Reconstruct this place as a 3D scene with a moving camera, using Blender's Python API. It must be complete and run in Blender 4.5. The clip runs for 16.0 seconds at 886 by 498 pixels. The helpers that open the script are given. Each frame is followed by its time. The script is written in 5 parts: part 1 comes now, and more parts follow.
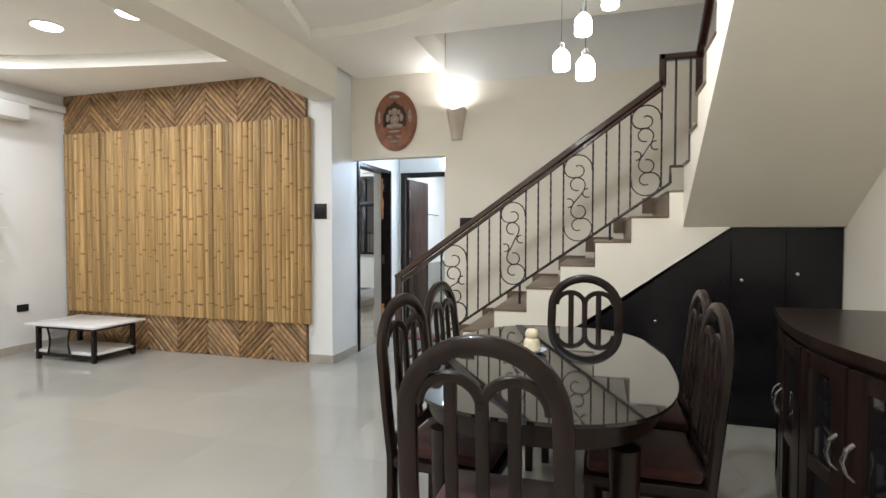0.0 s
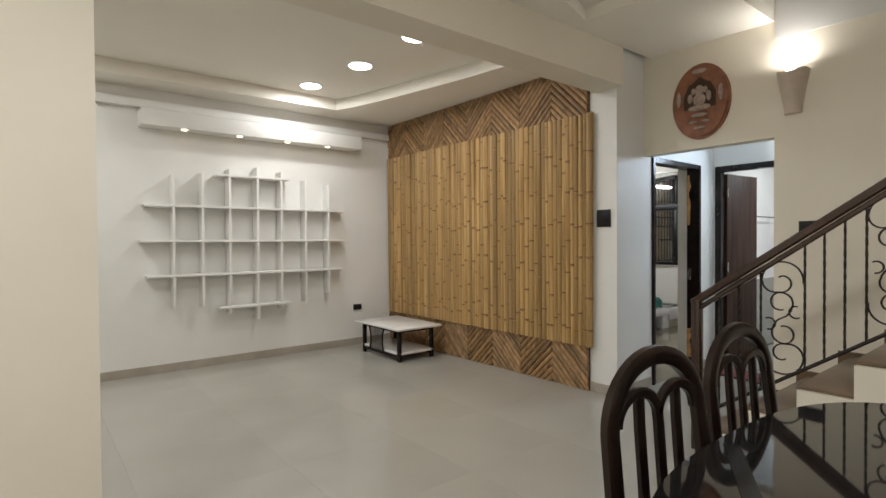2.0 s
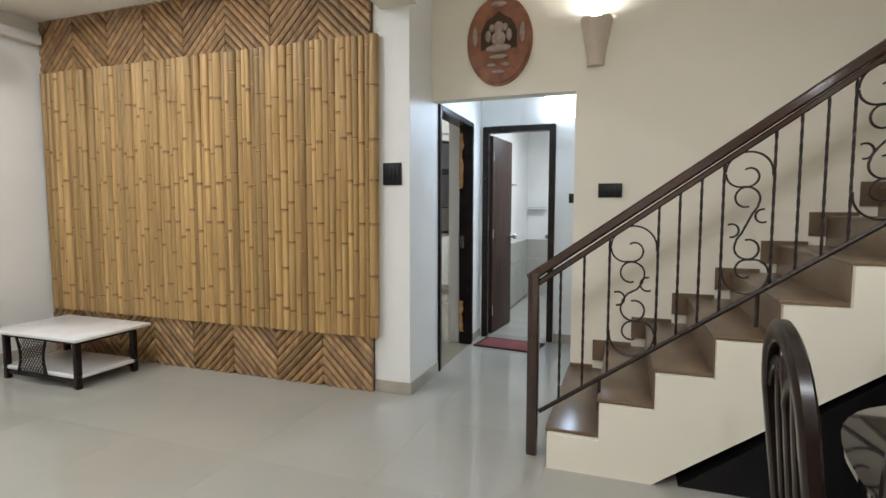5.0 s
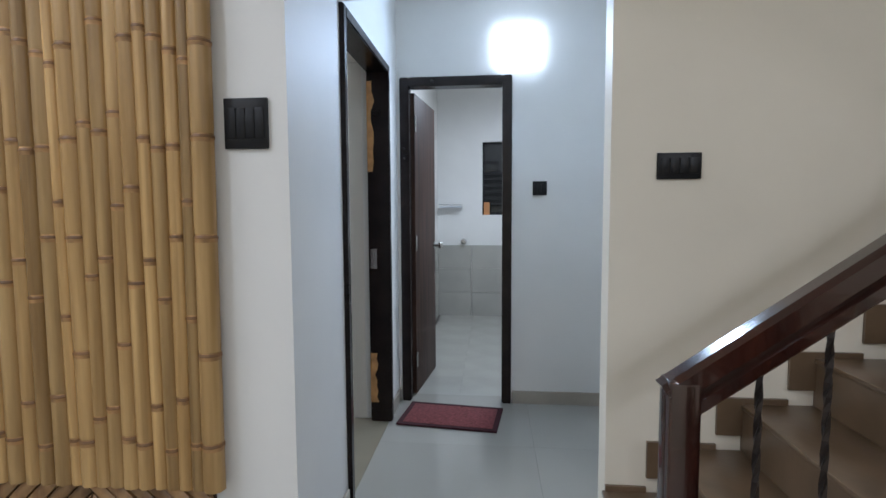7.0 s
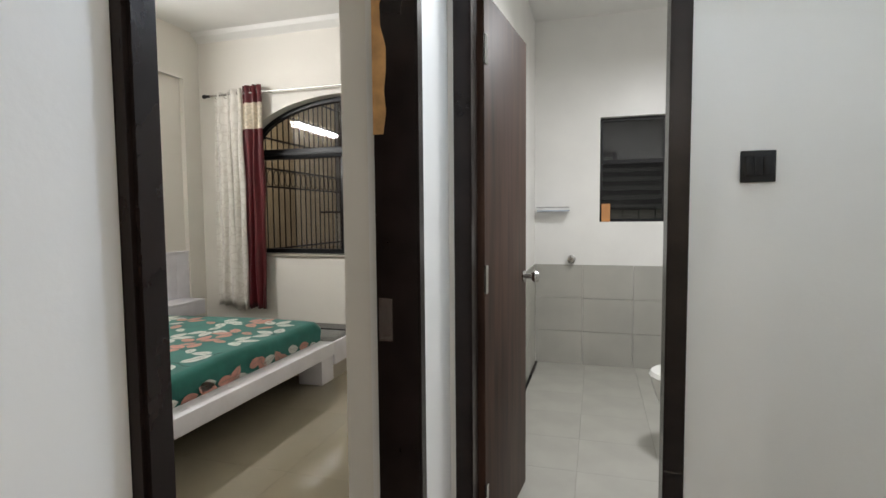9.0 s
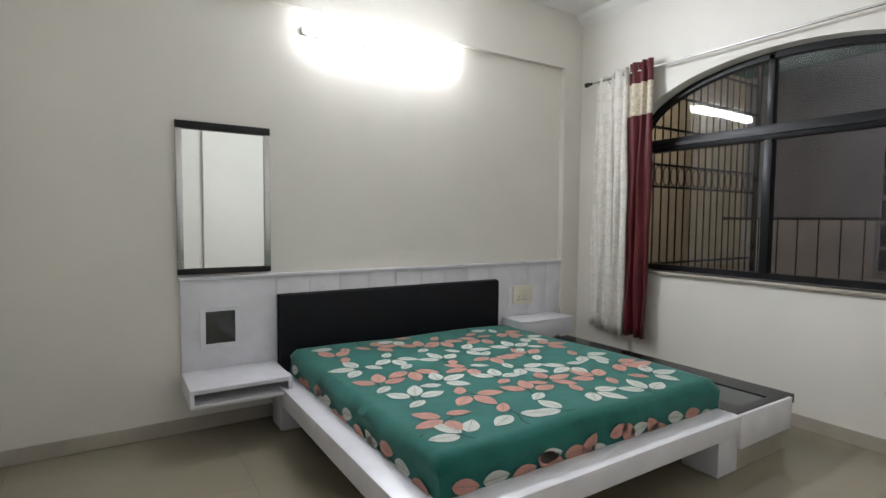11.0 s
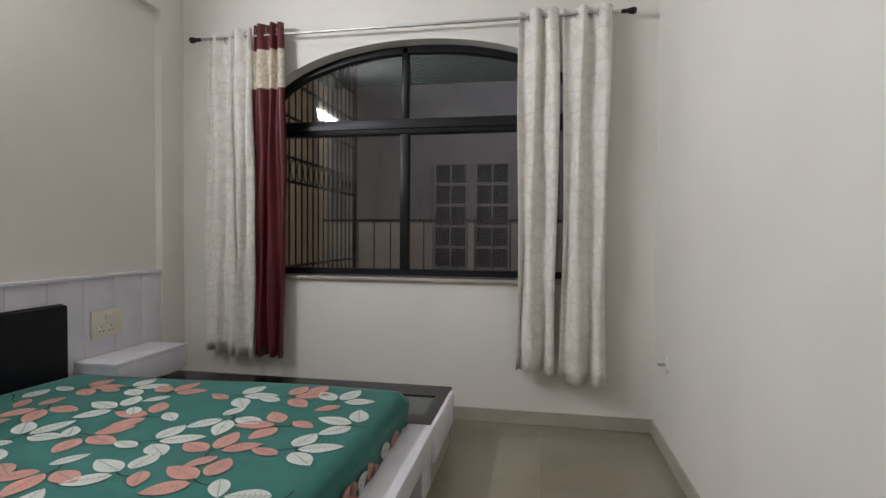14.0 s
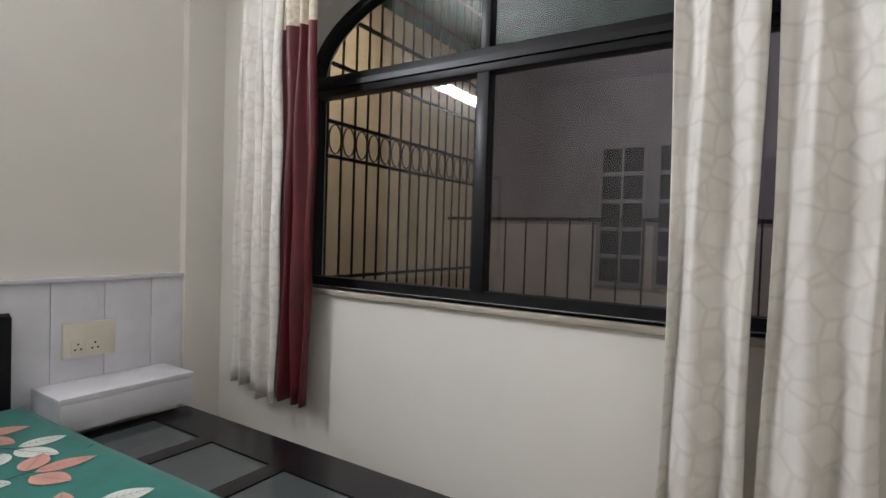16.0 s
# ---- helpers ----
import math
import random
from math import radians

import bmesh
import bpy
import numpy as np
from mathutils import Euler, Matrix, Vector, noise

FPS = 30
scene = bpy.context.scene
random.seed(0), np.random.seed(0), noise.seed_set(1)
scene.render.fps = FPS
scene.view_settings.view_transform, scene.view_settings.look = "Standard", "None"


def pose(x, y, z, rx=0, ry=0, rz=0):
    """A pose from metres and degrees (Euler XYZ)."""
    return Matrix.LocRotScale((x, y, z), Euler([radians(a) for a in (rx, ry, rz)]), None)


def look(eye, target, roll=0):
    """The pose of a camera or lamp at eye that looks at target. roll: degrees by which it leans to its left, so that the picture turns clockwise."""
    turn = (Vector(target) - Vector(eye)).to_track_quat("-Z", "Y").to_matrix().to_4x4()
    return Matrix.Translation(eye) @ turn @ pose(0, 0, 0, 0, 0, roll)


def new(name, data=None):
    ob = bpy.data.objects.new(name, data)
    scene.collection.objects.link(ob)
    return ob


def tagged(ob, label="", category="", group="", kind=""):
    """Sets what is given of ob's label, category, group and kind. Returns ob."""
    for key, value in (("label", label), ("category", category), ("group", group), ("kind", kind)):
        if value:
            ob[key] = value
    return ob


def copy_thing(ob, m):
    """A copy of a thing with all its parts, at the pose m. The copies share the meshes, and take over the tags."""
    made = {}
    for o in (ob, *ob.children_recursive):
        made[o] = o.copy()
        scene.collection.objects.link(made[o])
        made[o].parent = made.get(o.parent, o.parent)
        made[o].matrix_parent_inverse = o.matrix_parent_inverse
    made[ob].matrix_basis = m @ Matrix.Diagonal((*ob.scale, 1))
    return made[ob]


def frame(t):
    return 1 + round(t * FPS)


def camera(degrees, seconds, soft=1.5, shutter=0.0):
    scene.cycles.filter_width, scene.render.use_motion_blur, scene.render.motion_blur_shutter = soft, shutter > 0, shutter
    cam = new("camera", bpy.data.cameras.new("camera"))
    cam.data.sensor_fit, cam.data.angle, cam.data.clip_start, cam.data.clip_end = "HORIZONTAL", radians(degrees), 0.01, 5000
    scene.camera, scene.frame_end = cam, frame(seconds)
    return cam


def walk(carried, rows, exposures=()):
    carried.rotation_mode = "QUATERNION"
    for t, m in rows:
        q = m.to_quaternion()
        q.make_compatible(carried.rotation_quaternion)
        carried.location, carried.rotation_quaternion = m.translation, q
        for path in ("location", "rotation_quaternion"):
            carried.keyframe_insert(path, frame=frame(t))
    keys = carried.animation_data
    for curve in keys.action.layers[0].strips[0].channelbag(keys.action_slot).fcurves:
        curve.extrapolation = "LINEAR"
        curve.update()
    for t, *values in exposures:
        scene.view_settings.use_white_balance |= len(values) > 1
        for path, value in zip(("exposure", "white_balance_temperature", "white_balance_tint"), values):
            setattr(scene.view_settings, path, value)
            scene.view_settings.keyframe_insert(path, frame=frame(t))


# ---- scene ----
cam = camera(81.1, 16.0)
METRES, EYE, TILT, LEAN, TURN = 8.9, 1.22, 0.0, 0.0, 17.6
PATH = [
    (0, (-0.024, -0.21, 1.305), (-0.602, 1.704, 1.25), 0.1),
    (0.5, (-0.045, 0.095, 1.314), (-0.813, 1.941, 1.28), 0.4),
    (1, (-0.109, 0.35, 1.334), (-1.234, 2.004, 1.31), 0.2),
    (1.5, (-0.15, 0.48, 1.346), (-1.575, 1.869, 1.321), 0.1),
    (2, (-0.073, 0.497, 1.35), (-1.63, 1.752, 1.32), -0.4),
    (2.5, (-0.044, 0.472, 1.375), (-1.471, 1.872, 1.328), -0.4),
    (3, (-0.13, 0.447, 1.36), (-1.334, 2.041, 1.305), -0.1),
    (3.5, (-0.335, 0.436, 1.316), (-1.363, 2.146, 1.202), -0.1),
    (4, (-0.612, 0.573, 1.297), (-1.532, 2.341, 1.132), -0.3),
    (4.2, (-0.723, 0.67, 1.299), (-1.601, 2.46, 1.134), -0.1),
    (6.3, (-1.816, 2.245, 1.28), (-2.133, 4.213, 1.123), -0.5),
    (6.5, (-1.868, 2.429, 1.285), (-2.15, 4.402, 1.122), -0.5),
    (7, (-1.975, 2.9, 1.275), (-2.162, 4.886, 1.125), -0.3),
    (7.5, (-2.047, 3.335, 1.282), (-2.194, 5.325, 1.151), -0.5),
    (8, (-2.069, 3.775, 1.291), (-2.225, 5.765, 1.157), -0.5),
    (8.5, (-2.112, 4.203, 1.261), (-2.328, 6.186, 1.122), 0.9),
    (9, (-2.112, 4.578, 1.277), (-2.678, 6.492, 1.149), -0.5),
    (9.3, (-2.071, 4.715, 1.277), (-2.879, 6.537, 1.121), 1.2),
    (9.5, (-2.125, 4.834, 1.276), (-3.089, 6.584, 1.114), 1.7),
    (9.6, (-2.161, 4.895, 1.276), (-3.194, 6.599, 1.104), 1.6),
    (10, (-2.29, 5.111, 1.283), (-3.661, 6.557, 1.111), 1.8),
    (10.2, (-2.369, 5.209, 1.286), (-3.891, 6.493, 1.103), 1.7),
    (12.3, (-3.243, 5.627, 1.321), (-4.968, 6.635, 1.231), 0.2),
    (12.5, (-3.341, 5.662, 1.316), (-4.931, 6.873, 1.24), -0.1),
    (13, (-3.556, 5.663, 1.277), (-4.645, 7.34, 1.238), -0.3),
    (13.5, (-3.634, 5.719, 1.228), (-4.205, 7.636, 1.208), 0.4),
    (14, (-3.602, 5.818, 1.19), (-3.962, 7.785, 1.135), 0.4),
    (14.5, (-3.533, 6.061, 1.175), (-3.931, 8.019, 1.099), -0.0),
    (15, (-3.485, 6.417, 1.17), (-4.01, 8.346, 1.108), 0.9),
    (15.5, (-3.458, 6.915, 1.18), (-4.223, 8.762, 1.132), 0.9),
    (16, (-3.459, 7.300, 1.185), (-4.525, 8.988, 1.132), 1.8),
]
EXPOSURES = [(0.0, 0.27, 5800, 10), (1.5, -0.42, 6300, 10), (2.5, -0.38, 6250, 11), (3.2, 0.02, 6000, 10), (4.0, 0.1, 6000, 9), (6.5, -0.26, 5600, 11), (7.5, -0.4, 5450, 12), (8.2, -0.5, 5700, 11),
             (9.0, -0.04, 6650, 13), (9.5, 0.0, 6000, 12), (10.0, 0.05, 5950, 11), (12.5, -0.40, 6250, 16), (13.5, -0.48, 6250, 17), (14.5, -0.22, 6150, 16), (16.0, 0.0, 6150, 16)]
walk(cam, [(t, look(eye, target, roll)) for t, eye, target, roll in PATH], EXPOSURES)


# ---- light ----
world = bpy.data.worlds.new("night")
scene.world = world
world.use_nodes = True
world.node_tree.nodes["Background"].inputs[0].default_value = (0.012, 0.014, 0.02, 1)
world.node_tree.nodes["Background"].inputs[1].default_value = 0.5


def lamp(name, m, energy, size, size_y=None, color=(1, 0.95, 0.88), spread=180, shape="RECTANGLE"):
    d = bpy.data.lights.new(name, "AREA")
    d.energy, d.shape, d.size, d.size_y, d.color, d.spread = energy, shape, size, size_y or size, color, radians(spread)
    ob = new(name, d)
    ob.matrix_world = m
    return ob


WARM = (1.0, 0.985, 0.95)
# The three at y 0.2 are unseen, added to light the near half.
for lx, ly in ((-5.4, 2.95), (-4.5, 3.05), (-3.6, 3.06), (-4.5, 0.2), (-3.6, 0.2), (-5.4, 0.2)):
    lamp("downlight_lamp", pose(lx, ly, 3.03), 15, 0.17, color=(1, 0.985, 0.95), shape="DISK")
lamp("cove_lamp", pose(-5.98, 2.63, 2.705, 180), 0.1, 0.06, 2.3, color=(1, 0.96, 0.88))
lamp("tube_lamp", look((-5.99, 7.12, 2.53), (-4.5, 7.12, 2.45)), 54, 1.15, 0.06, color=(0.97, 1.0, 1.0))
lamp("passage_lamp", look((-1.81, 6.12, 2.30), (-1.9, 5.0, 1.9)), 15, 0.22, color=(0.66, 0.81, 1.0))
# Bathroom brightness comes from an added source of assumed place, out of view.
lamp("bathroom_fill", pose(-1.6, 7.4, 2.55), 32, 0.3, color=(0.94, 0.98, 1.0))
lamp("sconce_lamp", pose(-1.41, 4.78, 2.60, 180), 3.2, 0.10, color=(1, 0.95, 0.88))
# Invented fills outside: first brightens the yard side wall, second the neighbour's facade.
lamp("yard_fill", look((-5.75, 10.3, 3.2), (-6.6, 10.1, 1.5)), 20, 0.4, color=(1, 0.9, 0.74))
lamp("yard_fill", look((-4.0, 10.8, 3.25), (-4.2, 13.0, 1.6)), 42, 0.4, color=(0.95, 0.93, 1.0))
# Added unseen discs that brighten the dining area and stair wall; no fixture here.
lamp("dining_fill", pose(-1.2, -0.8, 2.93), 40, 0.17, color=WARM, shape="DISK")
lamp("dining_fill", pose(-0.6, 1.0, 2.93), 36, 0.17, color=WARM, shape="DISK")


# ---- materials ----
def mat(name, color, rough=0.5, metal=0.0, vary=0.08, scale=6.0, bump=0.0, bump_scale=120.0, coat=0.0, rand=0.0, sheen=0.0):
    m = bpy.data.materials.new(name)
    m.use_nodes = True
    nt = m.node_tree
    b = nt.nodes["Principled BSDF"]
    b.inputs["Roughness"].default_value, b.inputs["Metallic"].default_value = rough, metal
    b.inputs["Coat Weight"].default_value = coat
    b.inputs["Sheen Weight"].default_value = sheen
    tc = nt.nodes.new("ShaderNodeTexCoord")
    n1 = nt.nodes.new("ShaderNodeTexNoise")
    n1.inputs["Scale"].default_value, n1.inputs["Detail"].default_value = scale, 6
    nt.links.new(tc.outputs["Object"], n1.inputs["Vector"])
    ramp = nt.nodes.new("ShaderNodeValToRGB")
    ramp.color_ramp.elements[0].position, ramp.color_ramp.elements[1].position = 0.3, 0.7
    ramp.color_ramp.elements[0].color = (*[c * (1 - vary) for c in color], 1)
    ramp.color_ramp.elements[1].color = (*[min(1, c * (1 + vary)) for c in color], 1)
    nt.links.new(n1.outputs["Fac"], ramp.inputs["Fac"])
    out = ramp.outputs["Color"]
    if rand:
        info = nt.nodes.new("ShaderNodeObjectInfo")
        hsv = nt.nodes.new("ShaderNodeHueSaturation")
        mr = nt.nodes.new("ShaderNodeMapRange")
        mr.inputs["To Min"].default_value, mr.inputs["To Max"].default_value = 1 - rand, 1 + rand
        nt.links.new(info.outputs["Random"], mr.inputs["Value"])
        nt.links.new(mr.outputs["Result"], hsv.inputs["Value"])
        nt.links.new(out, hsv.inputs["Color"])
        out = hsv.outputs["Color"]
    nt.links.new(out, b.inputs["Base Color"])
    if bump:
        n2 = nt.nodes.new("ShaderNodeTexNoise")
        n2.inputs["Scale"].default_value, n2.inputs["Detail"].default_value = bump_scale, 4
        nt.links.new(tc.outputs["Object"], n2.inputs["Vector"])
        bp = nt.nodes.new("ShaderNodeBump")
        bp.inputs["Strength"].default_value, bp.inputs["Distance"].default_value = bump, 0.004
        nt.links.new(n2.outputs["Fac"], bp.inputs["Height"])
        nt.links.new(bp.outputs["Normal"], b.inputs["Normal"])
    return m


def grain(name, dark, light, rough, stretch=(30, 30, 2), coat=0.0, rand=0.0, bump=0.15):
    """Wood or cane, with the grain along z."""
    m = mat(name, light, rough, vary=0.0, coat=coat, rand=rand, bump=bump, bump_scale=14)
    nt = m.node_tree
    tc = next(n for n in nt.nodes if n.type == "TEX_COORD")
    mp = nt.nodes.new("ShaderNodeMapping")
    mp.inputs["Scale"].default_value = stretch
    nt.links.new(tc.outputs["Object"], mp.inputs["Vector"])
    info = nt.nodes.new("ShaderNodeObjectInfo")
    add = nt.nodes.new("ShaderNodeVectorMath")
    mul = nt.nodes.new("ShaderNodeVectorMath")
    mul.operation = "SCALE"
    mul.inputs[0].default_value = (37, 19, 53)
    nt.links.new(info.outputs["Random"], mul.inputs["Scale"])
    nt.links.new(mp.outputs["Vector"], add.inputs[0])
    nt.links.new(mul.outputs["Vector"], add.inputs[1])
    for n in nt.nodes:
        if n.type == "TEX_NOISE":
            nt.links.new(add.outputs["Vector"], n.inputs["Vector"])
            n.inputs["Scale"].default_value = 1.0
        if n.type == "VALTORGB":
            n.color_ramp.elements[0].color, n.color_ramp.elements[1].color = (*dark, 1), (*light, 1)
    return m


def emit(name, color, strength):
    m = bpy.data.materials.new(name)
    m.use_nodes = True
    b = m.node_tree.nodes["Principled BSDF"]
    b.inputs["Base Color"].default_value = (0.8, 0.8, 0.8, 1)
    b.inputs["Emission Color"].default_value, b.inputs["Emission Strength"].default_value = (*color, 1), strength
    return m


def glass(name, tint=(1, 1, 1), rough=0.0):
    m = bpy.data.materials.new(name)
    m.use_nodes = True
    nt = m.node_tree
    out = nt.nodes["Material Output"]
    tr, gl, mix, lw, pw, ma = (nt.nodes.new("ShaderNode" + k) for k in ("BsdfTransparent", "BsdfGlossy", "MixShader", "LayerWeight", "Math", "Math"))
    tr.inputs["Color"].default_value = (*[c ** 0.5 for c in tint], 1)
    gl.inputs["Roughness"].default_value = rough
    lw.inputs["Blend"].default_value = 0.5
    pw.operation, ma.operation = "POWER", "MULTIPLY_ADD"
    pw.inputs[1].default_value, ma.inputs[1].default_value, ma.inputs[2].default_value = 5.0, 0.95, 0.05
    nt.links.new(lw.outputs["Facing"], pw.inputs[0])
    nt.links.new(pw.outputs[0], ma.inputs[0])
    nt.links.new(ma.outputs[0], mix.inputs[0])
    nt.links.new(tr.outputs[0], mix.inputs[1])
    nt.links.new(gl.outputs[0], mix.inputs[2])
    nt.links.new(mix.outputs[0], out.inputs["Surface"])
    return m


M_CREAM = mat("cream_paint", (0.82, 0.76, 0.64), 0.6, vary=0.03, scale=2, bump=0.12, bump_scale=60)
M_WHITE = mat("white_paint", (0.80, 0.79, 0.76), 0.55, vary=0.03, scale=2, bump=0.12, bump_scale=60)
M_CEIL = mat("ceiling_paint", (0.89, 0.85, 0.77), 0.7, vary=0.02, scale=1.5)
M_BEDWALL = mat("ivory_paint", (0.76, 0.73, 0.67), 0.6, vary=0.03, scale=2, bump=0.12, bump_scale=60)
M_FLOOR = mat("vitrified_tile", (0.37, 0.355, 0.315), 0.11, vary=0.05, scale=1.2, rand=0.012)
M_GROUT = mat("grout", (0.31, 0.30, 0.27), 0.6, vary=0.1)
M_BEDFLOOR = mat("beige_tile", (0.25, 0.22, 0.16), 0.10, vary=0.07, scale=2.0, rand=0.04)
M_SKIRT = mat("skirting_tile", (0.40, 0.36, 0.30), 0.35, vary=0.12, scale=4)
M_DARK = grain("dark_polished_wood", (0.008, 0.0045, 0.0035), (0.022, 0.011, 0.008), 0.28, (18, 18, 2), coat=0.12)
M_RAIL = grain("handrail_wood", (0.014, 0.004, 0.003), (0.042, 0.012, 0.007), 0.16, (25, 25, 3), coat=0.7)
M_DOOR = grain("dark_laminate", (0.022, 0.010, 0.006), (0.075, 0.038, 0.025), 0.55, (22, 22, 2.0))
M_FRAME = mat("black_brown_enamel", (0.014, 0.009, 0.008), 0.25, vary=0.3, scale=9, bump=0.2, bump_scale=20)
M_BLACK = mat("black_plastic", (0.010, 0.010, 0.011), 0.38, vary=0.15)
M_BLACKLAM = mat("black_laminate", (0.010, 0.009, 0.010), 0.22, vary=0.3, scale=3)
M_IRON = mat("wrought_iron", (0.030, 0.022, 0.018), 0.45, metal=0.5, vary=0.3, scale=30)
M_BAMBOO = grain("bamboo_cane", (0.29, 0.168, 0.056), (0.54, 0.352, 0.142), 0.36, (26, 26, 1.2), rand=0.30, bump=0.1)
M_SCAR = mat("bamboo_leaf_scar", (0.37, 0.21, 0.08), 0.5, vary=0.45, scale=25)
M_NODE = mat("bamboo_node", (0.19, 0.095, 0.035), 0.5, vary=0.3, scale=20)
M_BAMBOO2 = grain("bamboo_strip", (0.19, 0.10, 0.042), (0.41, 0.25, 0.11), 0.40, (26, 26, 1.4), rand=0.32, bump=0.1)
M_BACKING = mat("dark_backing", (0.05, 0.025, 0.012), 0.7, vary=0.2)
M_TREAD = mat("brown_stone", (0.15, 0.10, 0.06), 0.28, vary=0.22, scale=5, bump=0.1, bump_scale=30)
M_MARBLE = mat("white_marble", (0.76, 0.75, 0.73), 0.2, vary=0.08, scale=5)
M_LAM = mat("white_laminate", (0.72, 0.71, 0.75), 0.35, vary=0.06, scale=8)
M_STEEL = mat("steel", (0.55, 0.54, 0.52), 0.25, metal=1.0, vary=0.1)
M_SEAT = mat("rust_velvet", (0.045, 0.009, 0.006), 0.85, vary=0.25, scale=12, bump=0.3, bump_scale=200, sheen=0.2)
M_TOP = mat("black_glass", (0.010, 0.009, 0.009), 0.04, vary=0.1, coat=0.5)
M_TERRA = mat("carved_terracotta", (0.26, 0.105, 0.055), 0.55, vary=0.3, scale=14, bump=0.4, bump_scale=40)
M_STONE = mat("pale_stone", (0.38, 0.29, 0.24), 0.55, vary=0.25, scale=30, bump=0.4, bump_scale=60)
M_SCONCE = mat("sconce_plaster", (0.62, 0.52, 0.42), 0.6, vary=0.1)
M_LEATHER = mat("black_leatherette", (0.006, 0.006, 0.008), 0.65, vary=0.15, bump=0.3, bump_scale=150)
M_GREEN = mat("green_cotton", (0.006, 0.125, 0.100), 0.85, vary=0.14, scale=10, bump=0.35, bump_scale=25, sheen=0.15)
M_LEAFW = mat("printed_white", (0.56, 0.58, 0.53), 0.85, vary=0.06, scale=20)
M_LEAFP = mat("printed_pink", (0.52, 0.26, 0.21), 0.85, vary=0.10, scale=20)
M_VEIN = mat("printed_vein", (0.20, 0.20, 0.17), 0.85, vary=0.1)
M_STEM = mat("printed_stem", (0.012, 0.03, 0.03), 0.85, vary=0.1)
M_CURT = mat("ivory_damask", (0.76, 0.73, 0.67), 0.6, vary=0.06, scale=14, bump=0.3, bump_scale=30, sheen=0.3)
M_MAROON = mat("maroon_satin", (0.10, 0.007, 0.011), 0.45, vary=0.25, scale=8, sheen=0.05)
M_BAND = mat("ivory_band", (0.60, 0.53, 0.42), 0.6, vary=0.25, scale=40, bump=0.5, bump_scale=60)
M_GLASS = glass("window_glass", (0.80, 0.84, 0.84))
M_MESH = glass("tinted_glass", (0.66, 0.64, 0.66), 0.0)
M_SMOKE = glass("smoked_glass", (0.35, 0.38, 0.38), 0.05)
M_FROST = mat("frosted_glass", (0.06, 0.07, 0.07), 0.12, vary=0.1, scale=3)
M_MIRROR = mat("mirror", (0.86, 0.88, 0.86), 0.02, metal=1.0, vary=0.0)
M_BATHTILE = mat("bath_tile", (0.42, 0.41, 0.37), 0.2, vary=0.06, scale=4, rand=0.03)
M_BATHW = mat("bath_wall", (0.81, 0.80, 0.77), 0.35, vary=0.03, scale=3)
M_RED = mat("red_doormat", (0.20, 0.055, 0.055), 0.95, vary=0.35, scale=60, bump=0.8, bump_scale=150)
M_REDB = mat("doormat_border", (0.05, 0.012, 0.016), 0.95, vary=0.3, scale=60, bump=0.6, bump_scale=150)
M_IVORY = mat("ivory_plastic", (0.74, 0.70, 0.58), 0.4, vary=0.05)
M_CANDLE = mat("ivory_wax", (0.72, 0.62, 0.42), 0.5, vary=0.15, scale=30)
M_SAUCER = mat("blue_white_china", (0.45, 0.50, 0.60), 0.2, vary=0.15, scale=40)
M_CERAMIC = mat("white_ceramic", (0.78, 0.77, 0.74), 0.12, vary=0.03)
M_OUTWALL = mat("outer_render", (0.50, 0.38, 0.24), 0.8, vary=0.15, scale=3, bump=0.3, bump_scale=40)
M_HOUSE = mat("grey_render", (0.20, 0.185, 0.18), 0.85, vary=0.15, scale=2, bump=0.3, bump_scale=40)
M_NET = mat("green_net", (0.02, 0.10, 0.075), 0.9, vary=0.4, scale=4)
M_PAPER = mat("orange_pack", (0.55, 0.25, 0.09), 0.6, vary=0.2)
M_RAW = mat("raw_wood", (0.50, 0.27, 0.10), 0.7, vary=0.3, scale=20)
for dull in (M_BLACK, M_DARK, M_BLACKLAM, M_LEATHER, M_DOOR, M_FRAME):
    dull.node_tree.nodes["Principled BSDF"].inputs["Specular IOR Level"].default_value = 0.28
E_DOWN = emit("lamp_glow", (1.0, 0.96, 0.88), 14)
E_TUBE = emit("tube_glow", (1.0, 0.99, 0.95), 32)
E_SCONCE = emit("sconce_glow", (1.0, 0.97, 0.92), 7)
E_COOL = emit("cool_glow", (0.85, 0.93, 1.0), 9)
E_SPOT = emit("spot_glow", (1.0, 0.8, 0.5), 6)
E_PEND = emit("pendant_glow", (1.0, 0.96, 0.88), 40.0)


# ---- mesh helpers ----
def finish(name, bm, material, parent=None, label="", smooth=None):
    me = bpy.data.meshes.new(name)
    bmesh.ops.recalc_face_normals(bm, faces=bm.faces[:])
    if smooth:
        for f in bm.faces:
            f.smooth = True
        for e in bm.edges:
            if len(e.link_faces) == 2 and e.calc_face_angle(0) > smooth:
                e.smooth = False
    bm.to_mesh(me)
    bm.free()
    for m in material if isinstance(material, (list, tuple)) else [material]:
        me.materials.append(m)
    ob = new(name, me)
    if parent:
        ob.parent = parent
    return tagged(ob, label)


def part(name, bm, material, parent, label="", smooth=0.6):
    return finish(name, bm, material, parent, label, smooth)


def thing(name, m, label, category, group="", kind=""):
    ob = new(name)
    ob.matrix_world = m
    ob.empty_display_size = 0.1
    return tagged(ob, label, category, group, kind)


